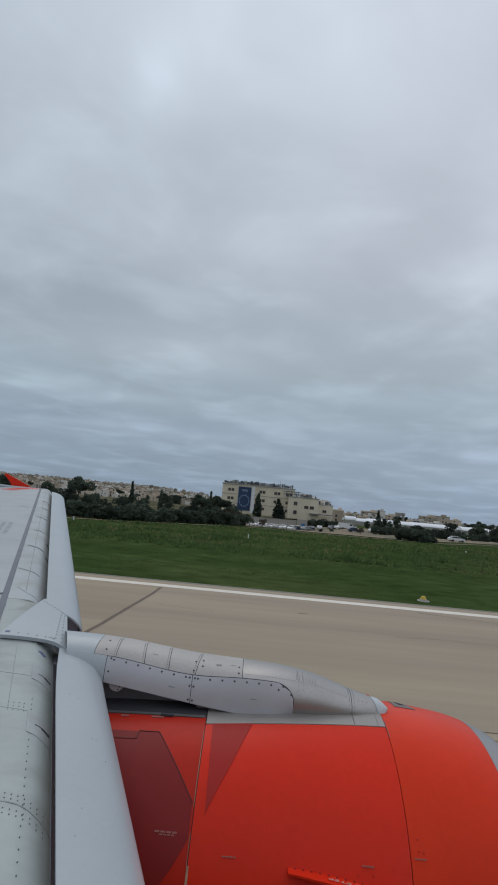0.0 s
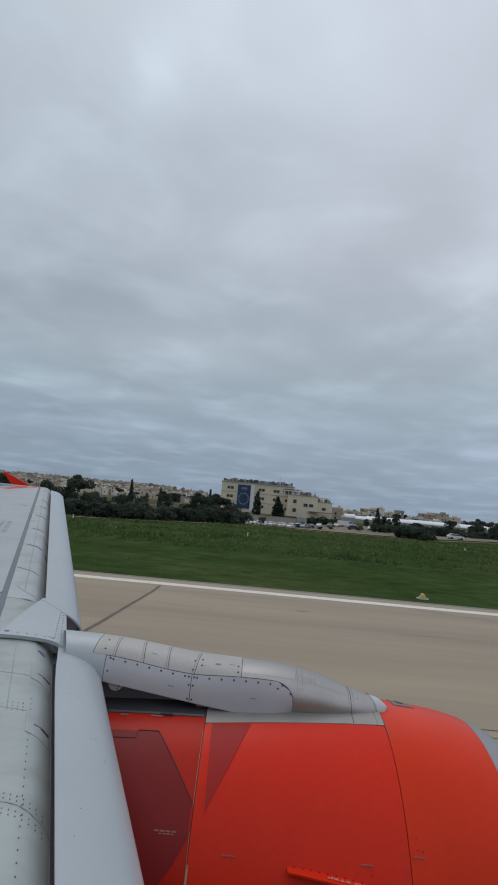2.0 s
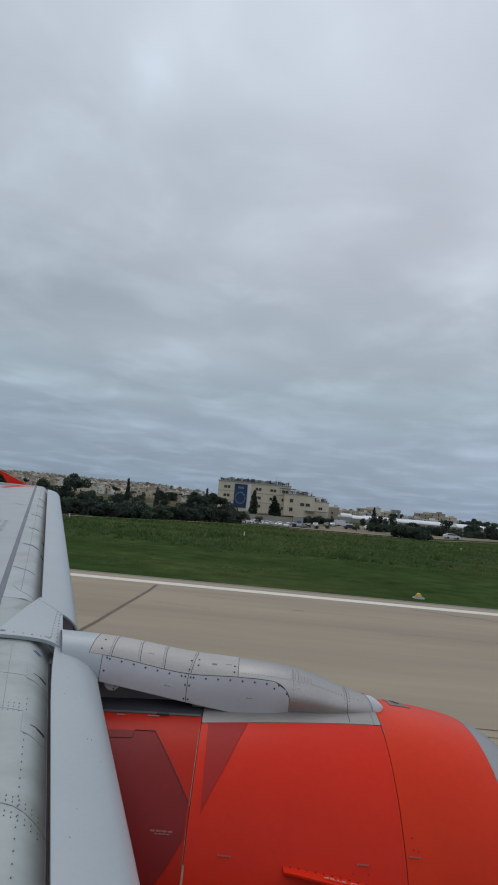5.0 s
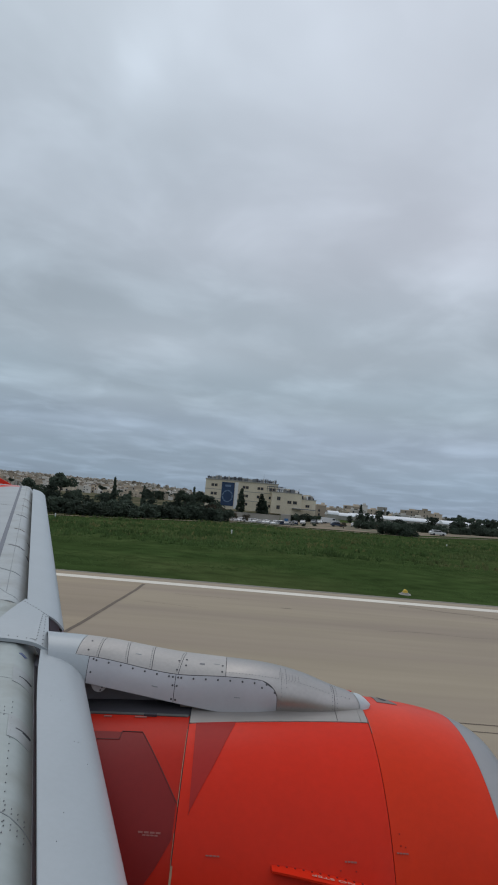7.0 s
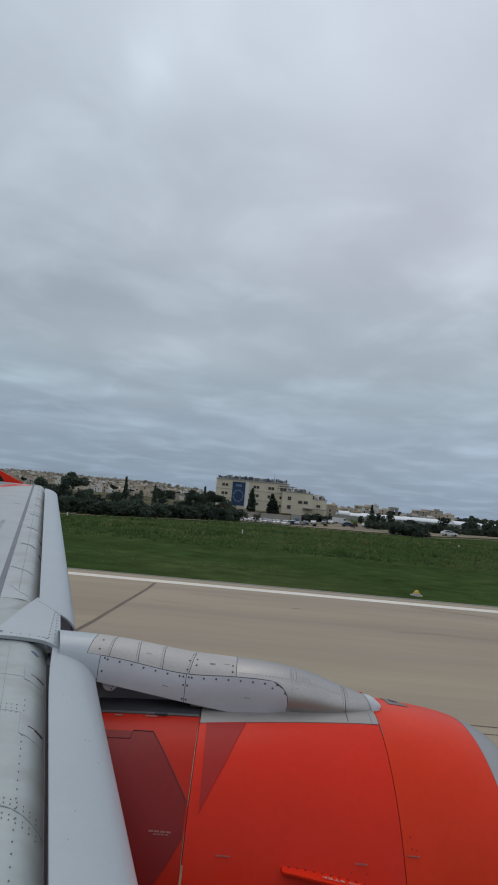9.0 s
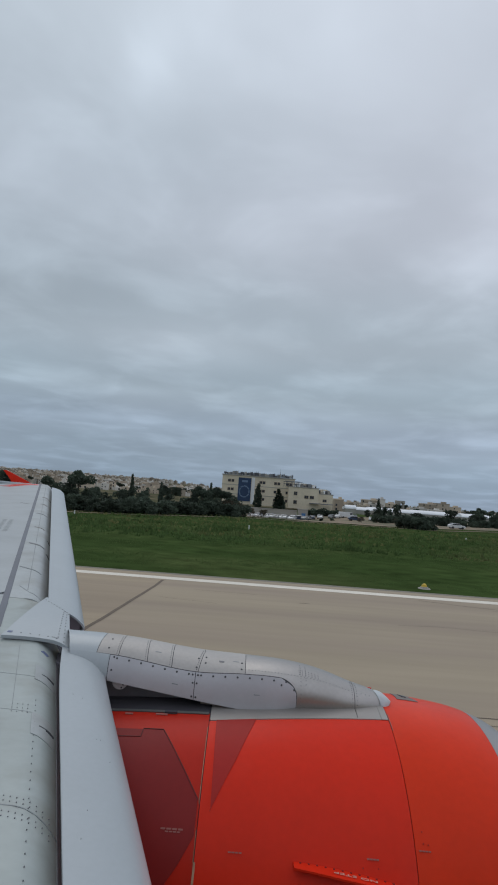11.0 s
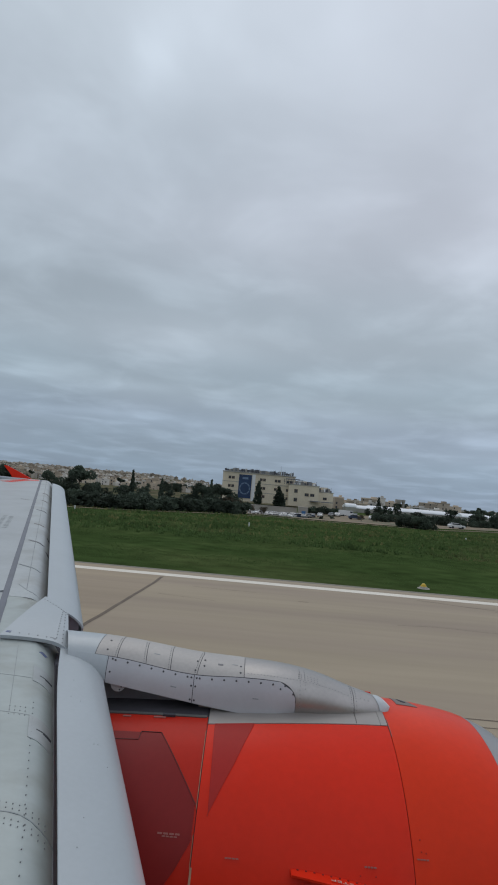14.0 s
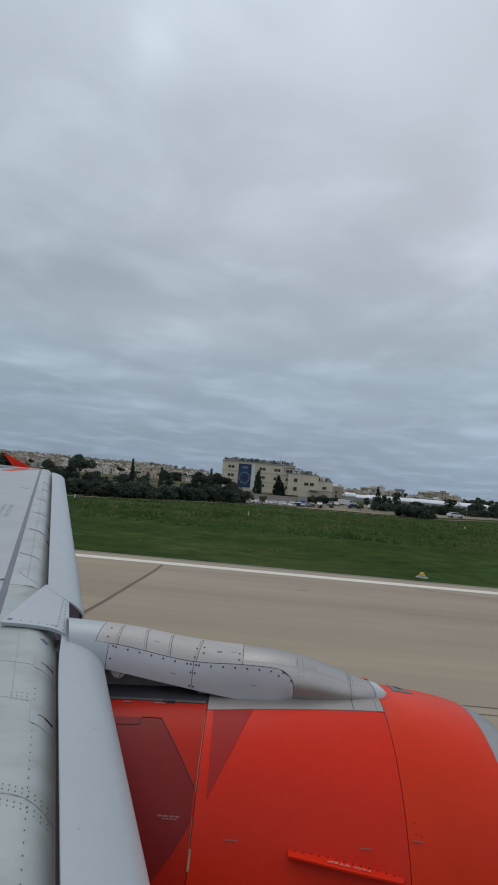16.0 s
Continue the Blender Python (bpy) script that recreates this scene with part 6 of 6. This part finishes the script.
# hangars, their apron, the helipad and the taxi paths
def hangar(x, y, w, d, h, turn, label, closed=False):
    t = thing("hangar", label, "hangar", (x, y, -0.05), turn, "hangars")
    for sx in (-1, 1):
        part("side_wall", box(0.8, d, h, (sx * (w / 2 - 0.4), 0, 0), 0.05), M["sheet"], t)
        part("door_pocket", box(2.6, 2.4, h * 0.98, (sx * (w / 2 - 1.3), -d / 2 - 1.2, 0), 0.08), M["sheet"], t, "white pocket for the sliding doors")
    part("back_wall", box(w - 1.6, 0.6, h, (0, d / 2 - 0.3, 0), 0.03), M["sheet"], t)
    part("fascia", box(w, 0.8, h * 0.30, (0, -d / 2 + 0.4, h * 0.72), 0.05), M["sheet"], t)
    n = 10
    vs = [(sx * (w / 2 + 0.3), -(d / 2 + 0.3) + (d + 0.6) * k / n, h * 1.02 + h * 0.10 * math.sin(math.pi * k / n) - dz) for dz in (0, 0.5) for sx in (-1, 1) for k in range(n + 1)]
    m = n + 1
    fs = [(k, m + k, m + k + 1, k + 1) for k in range(n)] + [(2 * m + k, 2 * m + k + 1, 3 * m + k + 1, 3 * m + k) for k in range(n)]
    fs += [(o + k, o + k + 1, o + 2 * m + k + 1, o + 2 * m + k) for o in (0, m) for k in range(n)] + [(0, m, 3 * m, 2 * m), (n, 2 * m + n, 3 * m + n, m + n)]
    put("roof", fix(mesh_of("roof", vs, fs, M["concrete"])), t, "shallow curved grey roof")
    lw = (w - 5.4) / 6
    for k in range(6):
        dy = -d / 2 + 0.9 + 0.25 * (k % 2) if closed else d / 2 - 1.2
        leaf = part("door_leaf", box(lw - 0.1, 0.25, h * 0.70, (-w / 2 + 2.7 + lw * (k + 0.5), dy, 0), 0.03), M["sheet" if closed else "roofplant"], t)
        if closed:
            for q in range(3):
                part("pane", box(lw * 0.26, 0.06, 0.9, (-w / 2 + 2.7 + lw * (k + 0.2 + 0.3 * q), dy - 0.15, 1.6), 0.02), M["glass"], leaf)
    return t


slab("hangar_apron", 500, 790, 196, 250, -0.3, 0.02, M["concrete"], "wide pale concrete apron before the hangars", "apron")
slab("taxi_path", 606, 622, 126, 196, -0.3, 0.025, M["concrete"], "worn pale taxi path to the helipad", "path")
ground_patch("brown_field", 420, 800, lambda x: 48, lambda x: 108, 0.05, M["scrub"], "brown and green rough field beside the runway", "ground", 60, 12)
track_strip("perimeter_path", ((470, 168), (500, 150), (540, 134), (580, 126), (614, 122), (660, 118), (720, 108), (800, 100)), 9.0, M["dirt"], "dusty brown path winding through the grass", 0.09)
track_strip("field_track", ((330, 150), (400, 140), (470, 146), (505, 162)), 2.2, M["concrete"], "narrow pale track across the field", 0.09)
track_strip("field_track", ((505, 162), (512, 172), (498, 186), (470, 196)), 3.4, M["concrete"], "narrow pale track that loops back to the yard", 0.10)
track_strip("field_track", ((380, 62), (480, 60), (600, 56)), 1.2, M["dirt"], "thin worn line across the field", 0.09)
slab("concrete_cover", 498, 506, 74, 76.5, -0.3, 0.22, M["concrete"], "small pale concrete cover in the field", "slab")
hangar(575, 274, 62, 36, 14, -5, "white open-fronted aircraft hangar")
hangar(650, 280, 48, 30, 11, -5, "white aircraft hangar with closed sliding doors", True)
pad = thing("helipad_marking", "yellow helipad circle with a letter H", "marking", (614, 122, 0.05))
ring = bmesh.new()
inner_ring = [ring.verts.new((9.0 * math.cos(k * 0.1309), 9.0 * math.sin(k * 0.1309), 0.06)) for k in range(48)]
outer_ring = [ring.verts.new((9.6 * math.cos(k * 0.1309), 9.6 * math.sin(k * 0.1309), 0.06)) for k in range(48)]
for k in range(48):
    ring.faces.new((inner_ring[k], outer_ring[k], outer_ring[(k + 1) % 48], inner_ring[(k + 1) % 48]))
part("circle", ring, M["yellow"], pad)
part("letter", join(box(0.7, 7, 0.06, (-2.2, 0, 0.005)), box(0.7, 7, 0.06, (2.2, 0, 0.005)), box(3.7, 0.7, 0.06, (0, 0, 0.005))), M["yellow"], pad, "yellow capital H")


def airfield_building(label, x, y, w, d, h, turn, opening=0.0):
    """A flat-roofed block with a cornice, a row of windows on each storey and, where it has one, a large dark doorway."""
    t = thing("airfield_building", label, "building", (x, y, -0.05), turn)
    part("wall", box(w, d, h, bevel=0.05), M["stone"], t)
    part("cornice", box(w + 0.5, d + 0.5, 0.4, (0, 0, h), 0.06), M["concrete"], t)
    part("stair_house", box(w * 0.3, d * 0.4, 2.3, (w * 0.2, d * 0.1, h + 0.4), 0.05), M["stone"], t)
    if opening:
        part("doorway", box(opening, 0.3, 4.2, (-w * 0.18, -d / 2 - 0.06, 0), 0.04), M["glass"], t, "tall dark doorway")
    windows_on(t, w, h, [-w / 2 + 2.0 + 3.4 * k for k in range(int((w - 2) / 3.4))], [z for z in (4.6, 8.0) if z + 1.6 < h] or [1.6], 1.5, 1.3, -d / 2, 0.0)
    return t


airfield_building("cream two-storey airfield building with a dark doorway", 745, 262, 18, 14, 9, -4, 5.0)
airfield_building("cream two-storey block beside the airfield road", 768, 258, 12, 10, 8, -4)
airfield_building("white low crew building with a band of windows", 690, 266, 13, 9, 7, -5)
garage = thing("garage", "cream flat-roofed garage with three grey roller shutters", "garage", (528, 268, -0.05), -4)
part("wall", box(26, 14, 7, bevel=0.05), M["stone"], garage)
part("cornice", box(26.5, 14.5, 0.5, (0, 0, 7), 0.06), M["concrete"], garage)
for k in range(3):
    shut = part("roller_shutter", box(5.4, 0.25, 4.4, (-8 + 8 * k, -7.05, 0), 0.03), M["roofplant"], garage)
    part("guide", join(box(0.25, 0.35, 4.6, (-10.85 + 8 * k, -7.1, 0)), box(0.25, 0.35, 4.6, (-5.15 + 8 * k, -7.1, 0))), M["steel"], shut)
shell = thing("steel_frame_shed", "bare dark steel frame of a roofless shed", "frame", (718, 266, -0.05), -6)
for k in range(6):
    part("portal", join(box(0.3, 0.3, 7, (-12 + 4.8 * k, -7, 0)), box(0.3, 0.3, 7, (-12 + 4.8 * k, 7, 0)), box(0.3, 14.3, 0.35, (-12 + 4.8 * k, 0, 7))), M["steel"], shell)
for y in (-7, 7):
    part("purlin", box(24.6, 0.25, 0.25, (0, y, 6.4)), M["steel"], shell)
    part("purlin", box(24.6, 0.20, 0.20, (0, y, 3.4)), M["steel"], shell)


def light_aircraft(x, y, turn):
    """A small high-tailed propeller aircraft."""
    t = thing("light_aircraft", "small white propeller aircraft with a red tail", "aircraft", (x, y, 0.02), turn, "parked aircraft")
    fus = tube(0.62, 0.20, 4.6, 16, pose(0, 0, 1.25, 0, -90, 0))
    part("fuselage", join(fus, tube(0.62, 0.35, 1.3, 16, pose(0, 0, 1.25, 0, 90, 0))), M["car_white"], t, smooth=True)
    part("wing", box(1.5, 10.4, 0.16, (0.1, 0, 1.05), 0.06), M["car_white"], t)
    part("tailplane", box(0.9, 3.4, 0.10, (-4.3, 0, 1.4), 0.04), M["car_white"], t)
    part("fin", box(1.0, 0.10, 1.5, (-4.3, 0, 1.4), 0.04), M["orange"], t, "red tail fin")
    part("canopy", box(1.6, 0.95, 0.55, (-0.2, 0, 1.65), 0.2), M["glass"], t)
    part("propeller", box(0.06, 1.8, 0.14, (1.36, 0, 1.18), 0.02), M["steel"], t)
    for wx, wy in ((0.9, 0.0), (-0.5, -1.1), (-0.5, 1.1)):
        part("wheel", tube(0.24, 0.24, 0.16, 14, pose(wx, wy + 0.08, 0.24, 90, 0, 0)), M["rubber"], t)
        part("strut", box(0.08, 0.08, 0.7, (wx, wy, 0.4)), M["steel"], t)
    return t


la = light_aircraft(520, 240, 205)
copy_thing(la, pose(534, 236, 0.02, 0, 0, 160))
heli = thing("helicopter", "small dark helicopter parked on the apron", "helicopter", (596, 226, 0.02), 30)
cabin = bmesh.new()
bmesh.ops.create_uvsphere(cabin, u_segments=20, v_segments=12, radius=1.0, matrix=pose(0.4, 0, 1.5) @ Matrix.Diagonal((1.9, 0.8, 0.85, 1)))
part("cabin", cabin, M["car_grey"], heli, smooth=True)
part("tail_boom", tube(0.30, 0.12, 5.0, 12, pose(-1.0, 0, 1.7, 0, -90, 0)), M["car_grey"], heli, smooth=True)
part("tail_fin", box(0.6, 0.08, 1.3, (-5.8, 0, 1.3), 0.03), M["car_grey"], heli)
part("mast", tube(0.12, 0.10, 0.8, 10, pose(0, 0, 2.2)), M["steel"], heli)
for k in range(4):
    part("rotor_blade", box(4.6, 0.22, 0.04, (2.5, 0, 0), 0.01), M["steel"], heli, m=pose(0, 0, 2.95, 0, 1.5, 20 + 90 * k))
for sy in (-0.8, 0.8):
    part("skid", join(box(3.2, 0.10, 0.10, (0.2, sy, 0.0), 0.03), box(0.08, 0.08, 0.75, (-0.6, sy * 0.9, 0.1)), box(0.08, 0.08, 0.75, (1.0, sy * 0.9, 0.1))), M["steel"], heli)
for x, y, a in ((560, 262, 20), (566, 262, 15), (592, 264, 10), (541, 232, 30)):
    copy_thing(wc, pose(x, y, 0.03, 0, 0, a))
for x, y, a in ((446, 178, 20), (455, 175, 15), (464, 172, 12)):
    tank = thing("tanker_trailer", "white tanker trailer with a red band parked in a yard", "trailer", (x, y, ground_z(x, y) + 0.05), a, "tanker trailers")
    part("tank", tube(1.25, 1.25, 8.0, 20, pose(-4.0, 0, 2.2, 0, 90, 0)), M["car_white"], tank, smooth=True)
    part("band", tube(1.27, 1.27, 1.2, 20, pose(-0.6, 0, 2.2, 0, 90, 0)), M["orange"], tank, "red band round the tank", smooth=True)
    part("chassis", box(8.4, 1.2, 0.3, (0, 0, 0.75), 0.05), M["steel"], tank)
    for wx in (-3.0, -1.8, 3.0):
        for wy in (-1.0, 1.0):
            part("wheel", tube(0.5, 0.5, 0.32, 18, pose(wx, wy + 0.16, 0.5, 90, 0, 0)), M["rubber"], tank)
yard = wall_block("yard_shed", "white flat-roofed shed beside the trailer yard", 430, 196, 16, 9, 5, "sheet", 8)
part("door", box(4.0, 0.2, 3.4, (-2, -4.55, 0), 0.03), M["roofplant"], yard)
for k in range(70):
    plant(rnd.choice(("round", "round", "pine", "shrub")), rnd.uniform(360, 860), rnd.uniform(305, 420), rnd.uniform(0.9, 1.5))
for k in range(34):
    y = rnd.uniform(430, 760)
    x = rnd.uniform(420, 1000)
    copy_thing(rnd.choice(HOUSES), Matrix.LocRotScale((x, y, ground_z(x, y) - 0.4), Euler((0, 0, radians(rnd.uniform(-25, 25)))), (rnd.uniform(0.8, 1.2), 1, rnd.uniform(0.6, 1.0))))

# tidy away the patterns from which copies were made
for ob in list(KIND.values()) + HOUSES:
    for o in (*ob.children_recursive, ob):
        bpy.data.objects.remove(o)
